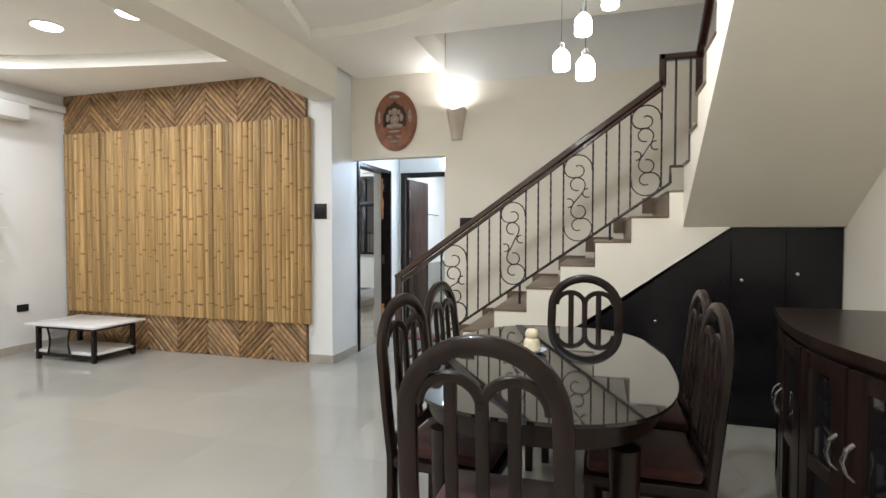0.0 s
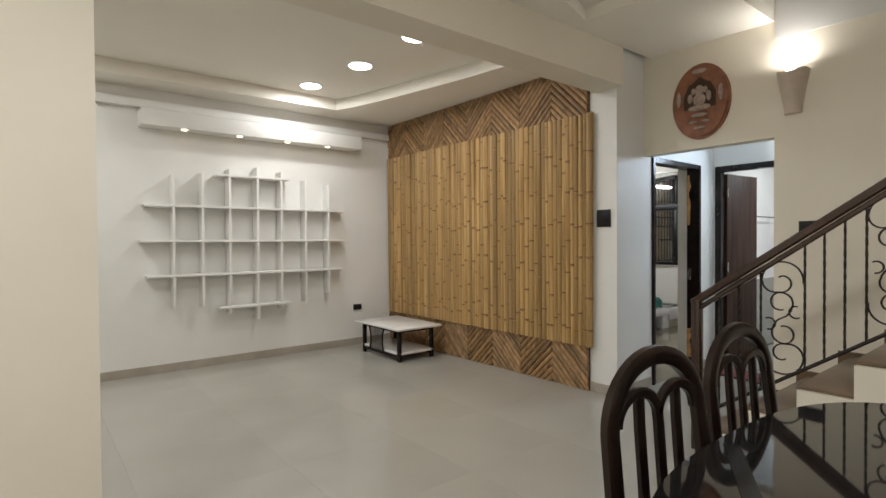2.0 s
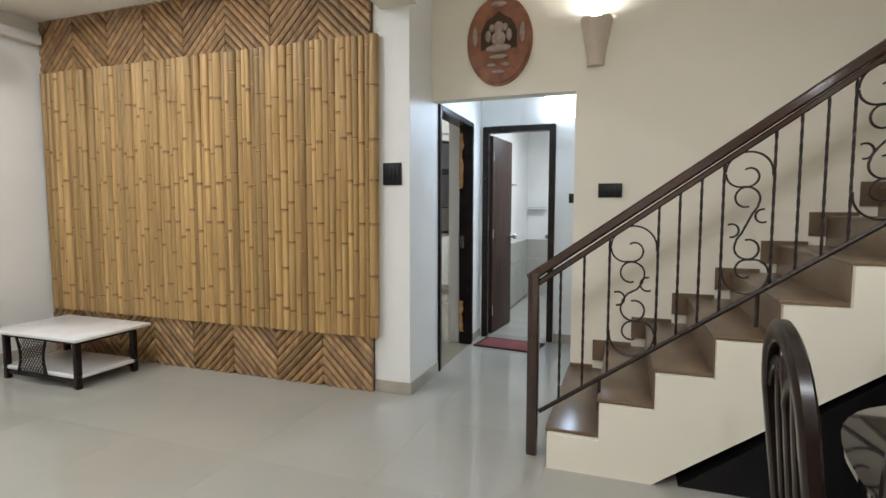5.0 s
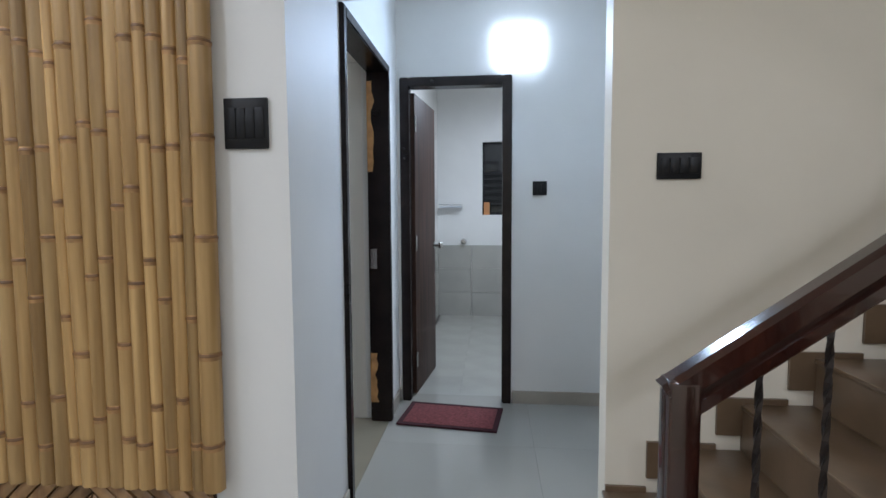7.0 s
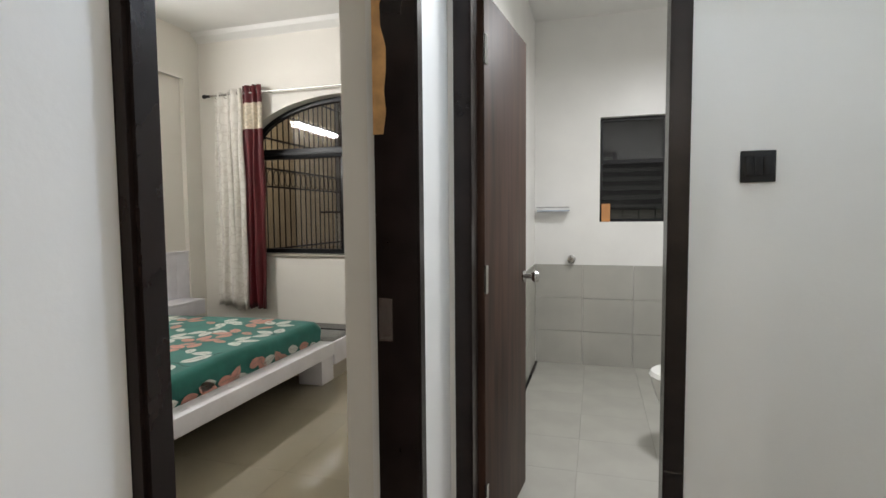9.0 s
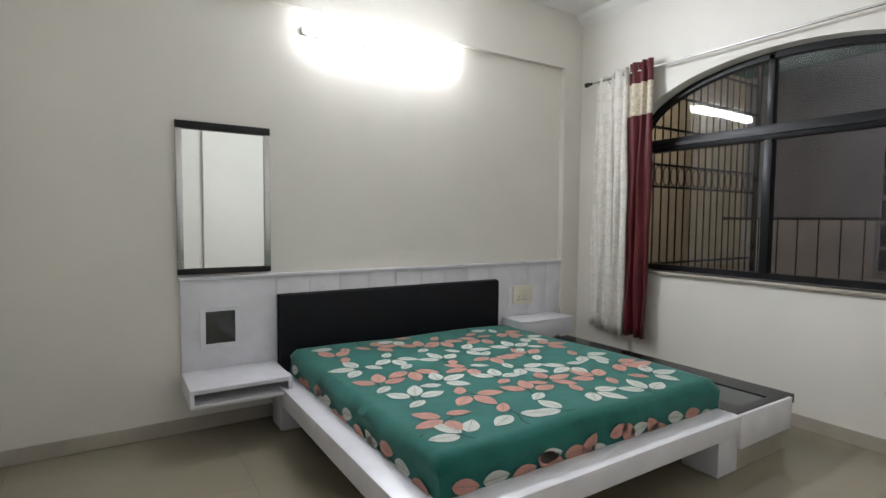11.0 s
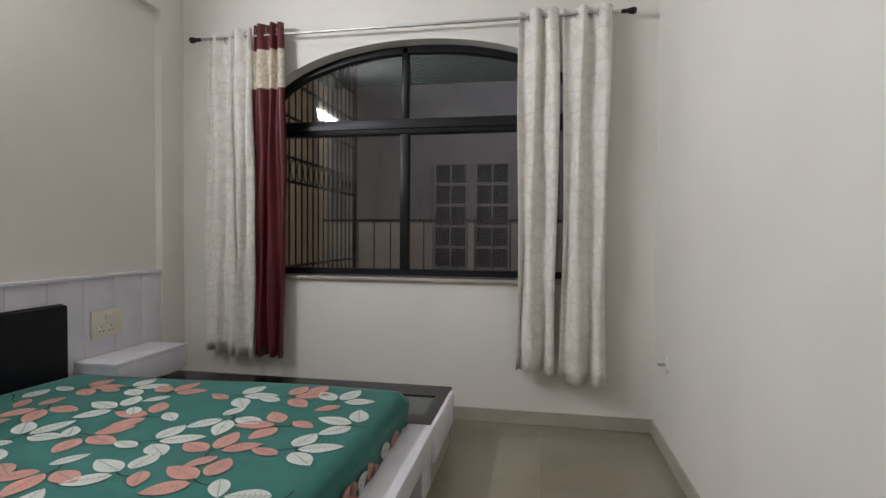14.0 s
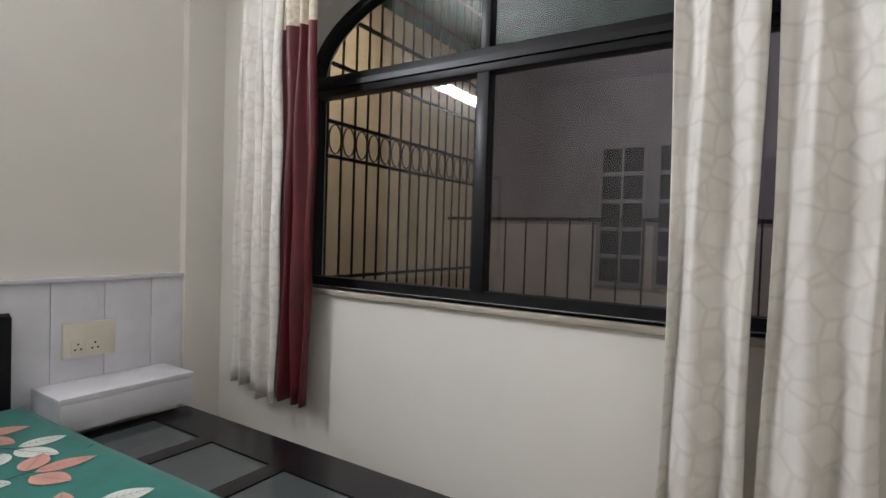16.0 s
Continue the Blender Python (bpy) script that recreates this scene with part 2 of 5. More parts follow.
def box(bm, x0, x1, y0, y1, z0, z1, bevel=0.0, mi=0):
    vs = bmesh.ops.create_cube(bm, size=1)["verts"]
    for v in vs:
        v.co = Vector(((x0 + x1) / 2 + v.co.x * (x1 - x0), (y0 + y1) / 2 + v.co.y * (y1 - y0), (z0 + z1) / 2 + v.co.z * (z1 - z0)))
    fs = {f for v in vs for f in v.link_faces}
    for f in fs:
        f.material_index = mi
    if bevel:
        bmesh.ops.bevel(bm, geom=list({e for f in fs for e in f.edges}), offset=bevel, segments=2, affect="EDGES", profile=0.5)
    return bm


def boxes(*items, bevel=0.0):
    bm = bmesh.new()
    for it in items:
        box(bm, *it, bevel=bevel)
    return bm


def prism(pts, a, b, axis="y", bm=None, mi=0):
    """A polygon drawn in the two other axes, drawn out along one axis from a to b."""
    bm = bm or bmesh.new()

    def at(p, c):
        return {"x": (c, p[0], p[1]), "y": (p[0], c, p[1]), "z": (p[0], p[1], c)}[axis]
    lo, hi = [bm.verts.new(at(p, a)) for p in pts], [bm.verts.new(at(p, b)) for p in pts]
    n = len(pts)
    fs = [bm.faces.new(lo), bm.faces.new(hi)] + [bm.faces.new((lo[i], lo[(i + 1) % n], hi[(i + 1) % n], hi[i])) for i in range(n)]
    for f in fs:
        f.material_index = mi
    return bm


def holed(outer, holes, a, b, axis="z"):
    """A plate with holes, both as polygons, drawn out along an axis."""
    bm = bmesh.new()

    def at(p, c):
        return {"x": (c, p[0], p[1]), "y": (p[0], c, p[1]), "z": (p[0], p[1], c)}[axis]
    edges = []
    for loop in (outer, *holes):
        vs = [bm.verts.new(at(p, a)) for p in loop]
        edges += [bm.edges.new((vs[i], vs[(i + 1) % len(vs)])) for i in range(len(vs))]
    bmesh.ops.triangle_fill(bm, edges=edges, use_beauty=True, use_dissolve=False)
    r = bmesh.ops.extrude_face_region(bm, geom=bm.faces[:])
    step = Vector(at((0, 0), b - a))
    for v in r["geom"]:
        if isinstance(v, bmesh.types.BMVert):
            v.co += step
    return bm


def rect(x0, x1, y0, y1):
    return [(x0, y0), (x1, y0), (x1, y1), (x0, y1)]


def sweep(pts, w, d, bm=None, normal=(0, 1, 0), closed=False, sides=8, mi=0, e=0.55):
    """A bar with a rounded section, w in the plane of the path and d across it, along a path."""
    bm = bm or bmesh.new()
    pts = [Vector(p) for p in pts]
    nv, rings, n = Vector(normal).normalized(), [], len(pts)
    for i, p in enumerate(pts):
        a = pts[(i - 1) % n] if closed or i else p
        c = pts[(i + 1) % n] if closed or i < n - 1 else p
        tan = (c - a).normalized()
        side = tan.cross(nv)
        side = side.normalized() if side.length > 1e-5 else Vector((1, 0, 0))
        up = side.cross(tan).normalized()
        ring = []
        for k in range(sides):
            t = 2 * math.pi * (k + 0.5) / sides
            cx, sx = math.cos(t), math.sin(t)
            ring.append(bm.verts.new(p + side * (w / 2 * math.copysign(abs(cx) ** e, cx)) + up * (d / 2 * math.copysign(abs(sx) ** e, sx))))
        rings.append(ring)
    for i in range(n if closed else n - 1):
        r0, r1 = rings[i], rings[(i + 1) % n]
        for k in range(sides):
            bm.faces.new((r0[k], r0[(k + 1) % sides], r1[(k + 1) % sides], r1[k])).material_index = mi
    if not closed:
        bm.faces.new(rings[0]).material_index = mi
        bm.faces.new(rings[-1][::-1]).material_index = mi
    return bm


def lathe(profile, sides=20, bm=None, centre=(0, 0), sx=1.0, sy=1.0):
    bm = bm or bmesh.new()
    rings = []
    for r, z in profile:
        rings.append([bm.verts.new((centre[0] + sx * r * math.cos(2 * math.pi * k / sides), centre[1] + sy * r * math.sin(2 * math.pi * k / sides), z)) for k in range(sides)])
    for a, b in zip(rings, rings[1:]):
        for k in range(sides):
            bm.faces.new((a[k], a[(k + 1) % sides], b[(k + 1) % sides], b[k]))
    bm.faces.new(rings[0][::-1])
    bm.faces.new(rings[-1])
    return bm


def arc(cx, cz, r, a0, a1, n, y=0.0, rz=None):
    rz = rz or r
    return [(cx + r * math.cos(radians(a0 + (a1 - a0) * i / n)), y, cz + rz * math.sin(radians(a0 + (a1 - a0) * i / n))) for i in range(n + 1)]


def doorway(a0, a1, top, d0, d1, h):
    return [(a0, 0), (d0, 0), (d0, h), (d1, h), (d1, 0), (a1, 0), (a1, top), (a0, top)]


def struct(name, bm, material, label="", category="wall"):
    return tagged(finish(name, bm, material, None, "", 0.5), label, category, "", "structure")


# ---- the large structure ----
LX, RX, BACK = -6.113, 1.49, -2.2
BY, AY, HY = 4.44, 4.87, 6.27     # bamboo wall, passage wall, bathroom wall
HX, EX, WY = -2.59, -6.12, 9.1    # passage side wall, bed head wall, window wall
struct("wall_living_west", boxes((LX - 0.2, LX, BACK - 0.2, BY + 0.15, 0, 3.3)), M_WHITE, "white painted living room wall")
struct("wall_south", boxes((LX - 0.2, RX + 0.2, BACK - 0.2, BACK, 0, 3.3)), M_CREAM, "plain cream wall behind")
struct("wall_east", boxes((RX, RX + 0.2, BACK, AY + 0.15, 0, 5.8)), M_CREAM, "cream painted wall beside the stairs")
struct("wall_bamboo_side", boxes((LX, -2.858, BY, BY + 0.15, 0, 3.3)), M_WHITE, "white wall behind the bamboo cladding")
struct("pillar_1", boxes((-2.858, HX, BY, 4.96, 0, 3.3)), M_WHITE, "white painted corner pillar", "pillar")
struct("pillar_2", boxes((-2.80, -2.53, BACK, 0.72, 0, 3.3)), M_CREAM, "cream painted pillar", "pillar")
struct("beam", boxes((-2.80, -2.53, 0.72, BY, 2.65, 3.3)), M_CREAM, "cream painted ceiling beam", "beam")
# wall with the passage opening, from the passage's left side to the right wall
struct("wall_passage", prism([(-1.54, 0), (RX, 0), (RX, 5.8), (HX, 5.8), (HX, 2.11), (-1.54, 2.11)], AY, AY + 0.12), M_CREAM, "cream wall with the passage opening")
struct("wall_stairwell_upper", boxes((-1.53, RX - 0.002, AY - 0.006, AY - 0.002, 2.83, 3.99)), M_WHITE, "white painted upper part of the stairwell wall")
# passage
struct("wall_passage_west", prism(doorway(4.96, HY + 0.12, 3.3, 5.002, 5.95, 2.116), -2.74, HX, "x"), M_WHITE, "white passage wall with the bedroom doorway")
struct("wall_bath_front", prism(doorway(HX, -0.9, 3.3, -2.57, -1.846, 2.125), HY, HY + 0.12, "y"), M_WHITE, "white wall with the bathroom doorway")
struct("wall_passage_east", boxes((-1.05, -0.9, AY + 0.12, HY, 0, 3.3)), M_WHITE, "white passage side wall")
struct("ceiling_passage", boxes((HX, -1.05, AY + 0.12, HY, 2.62, 2.7)), M_WHITE, "white passage ceiling", "ceiling")
# bathroom
struct("wall_bath_west", boxes((-2.74, -2.62, HY + 0.12, WY + 0.2, 0, 3.3)), M_BATHW, "pale bathroom wall")
struct("wall_bath_east", boxes((-0.72, -0.6, HY + 0.12, WY, 0, 3.3)), M_BATHW, "pale bathroom wall")
struct("wall_bath_north", holed(rect(-2.62, -0.6, 0, 3.3), [rect(-2.085, -1.57, 1.215, 2.075)], WY, WY + 0.2, "y"), M_BATHW, "pale bathroom wall with a small window")
struct("ceiling_bath", boxes((-2.62, -0.6, HY + 0.12, WY, 2.9, 3.0)), M_WHITE, "white bathroom ceiling", "ceiling")
# bedroom
BX = -2.91
DX = -2.82
for wx, wy0, wy1 in ((BX, 6.35, WY), (DX, 5.95, 6.35), (DX, 4.59, 4.99)):
    struct("wall_bedroom_east", boxes((wx, -2.74, wy0, wy1, 0, 3.3)), M_BEDWALL, "ivory bedroom wall")
struct("wall_bedroom_over_door", boxes((DX, -2.74, 4.99, 5.95, 2.14, 3.3)), M_BEDWALL, "ivory wall above the bedroom door")
struct("wall_bedroom_west", boxes((EX - 0.2, EX, BY + 0.15, WY + 0.2, 0, 3.3)), M_BEDWALL, "ivory bed head wall")
struct("trim_head_wall", boxes((EX, EX + 0.05, 8.885, WY, 0, 2.66), (EX, EX + 0.05, BY + 0.15, WY, 2.66, 3.15)), M_BEDWALL, "ivory raised wall border", "trim")
struct("wall_bedroom_south", boxes((EX, BX, BY + 0.15, BY + 0.25, 0, 3.3)), M_BEDWALL, "ivory bedroom wall")
WX0, WX1, WXM, WXC = -5.50, -3.30, -4.49, -4.40
arch = [((WXC + (WX1 - WX0) / 2 * math.cos(radians(a))), 1.98 + 0.47 * math.sin(radians(a))) for a in range(0, 181, 6)]
struct("wall_bedroom_north", holed(rect(EX, -2.74, 0, 3.3), [[(WX0, 0.91), (WX1, 0.91)] + arch], WY, WY + 0.22, "y"), M_BEDWALL, "ivory wall with an arched window")
struct("ceiling_bedroom", boxes((EX, -2.74, BY + 0.25, WY, 3.15, 3.25)), M_WHITE, "white bedroom ceiling", "ceiling")
struct("cornice_bedroom", prism([(WY, 3.15), (WY - 0.09, 3.15), (WY - 0.07, 3.11), (WY - 0.02, 3.08), (WY, 3.06)], EX + 0.05, BX, "x"), M_WHITE, "white plaster cornice", "cornice")
# living and dining ceilings
hole = [(-5.72, -1.2), (-2.95, -1.2), (-2.95, 3.93)] + [(-2.95 - 2.77 * t, 3.93 - 0.47 * t ** 1.5) for t in (0.15, 0.3, 0.45, 0.6, 0.75, 0.9)] + [(-5.72, 3.42)]
struct("ceiling_living", holed(rect(LX, -2.80, BACK, BY), [hole], 2.93, 3.06), M_CEIL, "cream false ceiling with a curved recess", "ceiling")
struct("ceiling_living_upper", boxes((LX, -2.80, BACK, BY, 3.062, 3.2)), M_CEIL, "cream recessed ceiling", "ceiling")
ell = [(-2.15 + 2.35 * math.cos(radians(a)), 1.0 + 2.75 * math.sin(radians(a))) for a in range(-60, 99, 6)]
ell = [(max(-2.45, x), y) for x, y in ell]
struct("ceiling_dining", holed([(-2.53, BACK), (RX, BACK), (RX, 3.93), (-1.54, 3.93), (-1.54, AY), (HX + 0.06, AY)], [ell], 2.97, 3.06), M_CEIL, "cream false ceiling with a curved recess", "ceiling")
struct("ceiling_dining_upper", boxes((-2.53, RX, BACK, 3.93, 3.062, 3.2), (-2.53, -1.54, 3.93, AY, 3.062, 3.2)), M_CEIL, "cream recessed ceiling", "ceiling")
struct("stairwell_wall", boxes((-1.66, RX, 3.83, 3.93, 3.2, 4.0), (-1.66, -1.54, 3.93, AY, 3.2, 4.0)), M_CREAM, "cream stairwell wall")
# Unseen lid, set low so that it bounces light onto the upper wall.
struct("stairwell_bounce_lid", boxes((-1.66, RX, 3.83, AY, 4.0, 4.1)), M_WHITE, "unseen white lid that bounces light into the stairwell", "ceiling")
struct("floor", boxes((LX, RX, BACK, AY, -0.15, -0.012), (HX, -0.9, AY, HY + 0.12, -0.15, -0.012), (-2.74, HX, 4.96, 6.0, -0.15, -0.012), (HX, -0.6, HY + 0.12, WY, -0.15, -0.012), (EX, -2.74, 4.59, WY, -0.15, -0.012)), M_GROUT, "grouted floor base", "floor")


# ---- skirting ----
def skirting(*spans):
    for x0, x1, y0, y1 in spans:
        tagged(finish("baseboard", boxes((x0, x1, y0, y1, 0, 0.085), bevel=0.003), M_SKIRT), "greyish brown tile skirting along the wall", "baseboard", "", "structure")


skirting((LX, LX + 0.012, BACK, BY), (-2.858, HX + 0.012, BY - 0.012, BY), (HX, HX + 0.012, BY, 4.99), (HX, HX + 0.012, 5.98, HY), (-1.84, -1.05, HY - 0.012, HY),
         (EX, EX + 0.012, BY + 0.25, WY), (EX + 0.05, BX, WY - 0.012, WY), (BX - 0.012, BX, 6.35, WY - 0.012), (EX + 0.012, BX, BY + 0.25, BY + 0.262), (RX - 0.012, RX, BACK, 1.4))


# ---- bamboo cladding ----
bamboo = thing("bamboo_cladding", pose(0, BY, 0), "golden bamboo cane wall cladding with herringbone borders", "wall panel")
part("backing_board", boxes((LX + 0.002, -2.86, -0.012, -0.002, 0.0, 2.93)), M_BACKING, bamboo, "dark backing board")


def culm(r, length, seed):
    rnd = random.Random(seed)
    prof, z = [(r, 0.0)], rnd.uniform(0.1, 0.3)
    spots = []
    while z < length - 0.05:
        prof += [(r * 0.99, z - 0.016), (r * 1.0, z - 0.009), (r * 1.07, z - 0.004), (r * 1.05, z + 0.0015), (r * 0.95, z + 0.005), (r * 0.97, z + 0.010), (r, z + 0.03)]
        spots.append(z)
        z += rnd.uniform(0.26, 0.52)
    prof.append((r, length))
    bm = lathe(prof, 9)
    for f in bm.faces:
        c = f.calc_center_median().z
        if any(-0.002 < c - s < 0.005 for s in spots):
            f.material_index = 1
        elif any(-0.014 < c - s < 0.010 for s in spots):
            f.material_index = 2
    me_ob = part("culm", bm, [M_BAMBOO, M_NODE, M_SCAR], bamboo, smooth=1.0)
    return me_ob


kinds = [culm(0.033, 2.075, k) for k in range(9)]
x, i = LX + 0.03, 0
rnd = random.Random(5)
while x < -2.87:
    base = kinds[i % 9] if i >= 9 else None
    ob = kinds[i] if i < 9 else base.copy()
    if i >= 9:
        scene.collection.objects.link(ob)
    k = rnd.uniform(0.62, 1.08)
    ob.matrix_local = pose(x + 0.033 * k, -0.036 - rnd.uniform(0, 0.008), 0.40, rnd.uniform(-0.15, 0.15), rnd.uniform(-0.35, 0.35), rnd.uniform(0, 360)) @ Matrix.Diagonal((k, k, 1, 1))
    x += 0.033 * k * rnd.uniform(1.62, 1.9)
    i += 1


def strips(width, height, flip):
    """Slanting split canes, cut to one panel."""
    out = []
    step = 0.068
    s = -height
    while s < width:
        bm = bmesh.new()
        d = Vector((1, 0, 1)).normalized()
        p0 = Vector((s, 0, 0)) - d * 0.2
        n = 14
        pts = [p0 + d * (0.2 * 2 + 1.5 * height) * t / n for t in range(n + 1)]
        sweep(pts, 0.045, 0.038, bm, (0, 1, 0), sides=8, e=1.0)
        for co, no in (((0.002, 0, 0), (-1, 0, 0)), ((width - 0.002, 0, 0), (1, 0, 0)), ((0, 0, 0.002), (0, 0, -1)), ((0, 0, height - 0.002), (0, 0, 1))):
            g = bm.verts[:] + bm.edges[:] + bm.faces[:]
            r = bmesh.ops.bisect_plane(bm, geom=g, plane_co=co, plane_no=no, clear_outer=True)
            cut = [e for e in r["geom_cut"] if isinstance(e, bmesh.types.BMEdge)]
            if cut:
                bmesh.ops.edgeloop_fill(bm, edges=cut)
        if bm.faces:
            if flip:
                for v in bm.verts:
                    v.co.x = width - v.co.x
            out.append(bm)
        else:
            bm.free()
        s += step
    return out


for z0, z1 in ((0.0, 0.40), (2.475, 2.93)):
    n = 8
    w = (-2.862 - LX) / n
    shelf_of = {}
    for k in range(n):
        flip = k % 2
        if flip not in shelf_of:
            shelf_of[flip] = [part("split_cane", bm, M_BAMBOO2, bamboo, smooth=0.8) for bm in strips(w, z1 - z0, flip)]
            obs = shelf_of[flip]
        else:
            obs = [o.copy() for o in shelf_of[flip]]
            for o in obs:
                scene.collection.objects.link(o)
        for o in obs:
            o.matrix_local = pose(LX + k * w, -0.022 - rnd.uniform(0, 0.006), z0)


# ---- staircase ----
SY, RISE, RUN, SX0 = 3.72, 0.178, 0.248, -1.54
prof = [(SX0, 0.0)]
for k in range(9):
    prof += [(SX0 + RUN * k, RISE * (k + 1) - 0.0), (SX0 + RUN * (k + 1), RISE * (k + 1))]
prof[-1] = (RX, RISE * 9)
prof += [(RX, 1.36), (0.83, 1.36), (-1.05, 0.0)]
stairs = thing("staircase", pose(0, 0, 0), "cream staircase with brown stone treads", "staircase", kind="structure")
part("flight", prism(prof, SY, AY), M_CREAM, stairs, "cream plastered lower flight and landing", 0.3)
for k in range(9):
    x0 = SX0 + RUN * k
    x1 = x0 + RUN if k < 8 else RX
    part("tread", boxes((x0 - 0.012, x1, SY + 0.03, AY - 0.003, RISE * (k + 1) + 0.001, RISE * (k + 1) + 0.02), bevel=0.004), M_TREAD, stairs)
    part("riser", boxes((x0 - 0.006, x0 - 0.001, SY + 0.03, AY - 0.003, RISE * k + 0.02, RISE * (k + 1))), M_TREAD, stairs)
    part("skirting_tile", boxes((max(x0 - 0.097, SX0), x0 + RUN - 0.097, AY - 0.014, AY - 0.001, RISE * (k + 1) - 0.10, RISE * (k + 1) + 0.042)), M_TREAD, stairs)
FX = 0.53
up = [(SY, 1.36), (SY, RISE * 9)]
for k in range(9):
    up += [(SY - 0.02 - RUN * k, RISE * (9 + k)), (SY - 0.02 - RUN * k, RISE * (10 + k))]
up += [(SY - 0.02 - RUN * 9, RISE * 18), (SY - 0.02 - RUN * 9 , 2.96)]
part("upper_flight", prism(up, FX, RX, "x"), M_CREAM, stairs, "cream underside of the upper flight", 0.3)
for k in range(8):
    yy = SY - 0.02 - RUN * k
    part("tread", boxes((FX - 0.012, RX, yy - RUN, yy + 0.012, RISE * (10 + k) + 0.001, RISE * (10 + k) + 0.02), bevel=0.004), M_TREAD, stairs)

rail = thing("stair_railing", pose(0, 0, 0), "dark iron stair railing with scrolls and a polished wooden handrail", "railing")
RY, SL = 3.85, 0.71


def top_at(x):
    return 0.955 + SL * (x + 1.64)


def low_at(x):
    return 0.79 + 0.70 * (x + 0.81)


def hand_rail(a, b, nm="handrail", w=0.050, d=0.058):
    part(nm, sweep([a, b], w, d, normal=(0, 1, 0) if abs(a[1] - b[1]) < 0.01 else (1, 0, 0)), M_RAIL, rail)


part("newel", boxes((-1.664, -1.606, RY - 0.029, RY + 0.029, 0.0, top_at(-1.63) + 0.01), bevel=0.008), M_RAIL, rail, "polished wooden newel post")
hand_rail((-1.66, RY, top_at(-1.66)), (0.40, RY, top_at(0.40)))
hand_rail((-1.64, RY, top_at(-1.66) - 0.043), (0.40, RY, top_at(0.40) - 0.043), w=0.030, d=0.035)
hand_rail((0.40, RY, top_at(0.40) - 0.03), (0.40, RY, 2.60), "handrail_riser")
hand_rail((0.38, RY, 2.58), (0.66, RY, 2.58))
hand_rail((0.64, RY, 2.30), (0.64, RY, 2.62), "handrail_riser")
hand_rail((0.64, RY, 2.56), (0.64, RY - 1.6, 2.56 + 1.6 * 0.75))
part("bottom_rail", sweep([(-1.60, RY, low_at(-1.60)), (0.46, RY, low_at(0.46))], 0.022, 0.022, sides=6), M_IRON, rail)
part("bottom_rail", sweep([(0.46, RY, low_at(0.46)), (0.46, RY, 1.80), (0.62, RY, 1.80)], 0.022, 0.022, sides=6), M_IRON, rail)
SCROLLS = ((-1.265, -1.045), (-0.775, -0.575), (-0.29, -0.075), (0.19, 0.40))
plain = (-1.50, -1.385, -0.955, -0.865, -0.48, -0.385, 0.02, 0.11)


def twisted(x):
    z0, z1 = low_at(x), top_at(x) - 0.06
    bm = bmesh.new()
    n, rings = 26, []
    for i in range(n + 1):
        a = i * 0.7 + x
        rings.append([bm.verts.new((x + 0.0072 * math.cos(a + k * math.pi / 2), RY + 0.0072 * math.sin(a + k * math.pi / 2), z0 + (z1 - z0) * i / n)) for k in range(4)])
    for a, b in zip(rings, rings[1:]):
        for k in range(4):
            bm.faces.new((a[k], a[(k + 1) % 4], b[(k + 1) % 4], b[k]))
    part("baluster", bm, M_IRON, rail, smooth=None)


for x in plain:
    twisted(x)
for x in (0.49, 0.585):
    part("baluster", sweep([(x, RY, 1.80), (x, RY, 2.56)], 0.016, 0.016, sides=6), M_IRON, rail)
for x in (-1.30, -0.62, 0.05):
    part("support", sweep([(x, RY, low_at(x) - 0.16), (x, RY, low_at(x))], 0.018, 0.018, sides=6), M_IRON, rail)


for x0, x1 in SCROLLS:
    twisted(x0)
    twisted(x1)
    w, xm = x1 - x0, (x0 + x1) / 2
    zb, zt = low_at(xm) + 0.03, top_at(xm) - 0.08
    zm, r, bar = (zb + zt) / 2, w / 2 - 0.006, 0.009
    h = (zt - zb) / 2 / r

    def coil(u, v, r0, r1, a0, a1, n=18):
        return [(u + (r0 + (r1 - r0) * i / n) * math.cos(radians(a0 + (a1 - a0) * i / n)), v + (r0 + (r1 - r0) * i / n) * math.sin(radians(a0 + (a1 - a0) * i / n))) for i in range(n + 1)]
    for s in (1, -1):
        curves = (
            coil(0, h - 1, 1.0, 1.0, 180, -8, 20),
            coil(-0.35, h - 1.05, 0.64, 0.64, 180, 285, 8) + coil(-0.02, h - 1.12, 0.56, 0.30, 262, 480),
            coil(-0.05, h - 2.25, 0.56, 0.38, 118, 285),
            coil(-0.05, h - 2.25, 0.56, 0.56, 120, -25, 12) + [(0.42, h - 2.65), (0.22, h - 2.95), (0.0, 0.0)],
            coil(0.66, 0.35, 0.34, 0.30, 80, 300, 14),
        )
        for c in curves:
            part("scroll", sweep([(xm + s * u * r, RY, zm + s * v * r) for u, v in c], bar, 0.014, sides=6), M_IRON, rail)

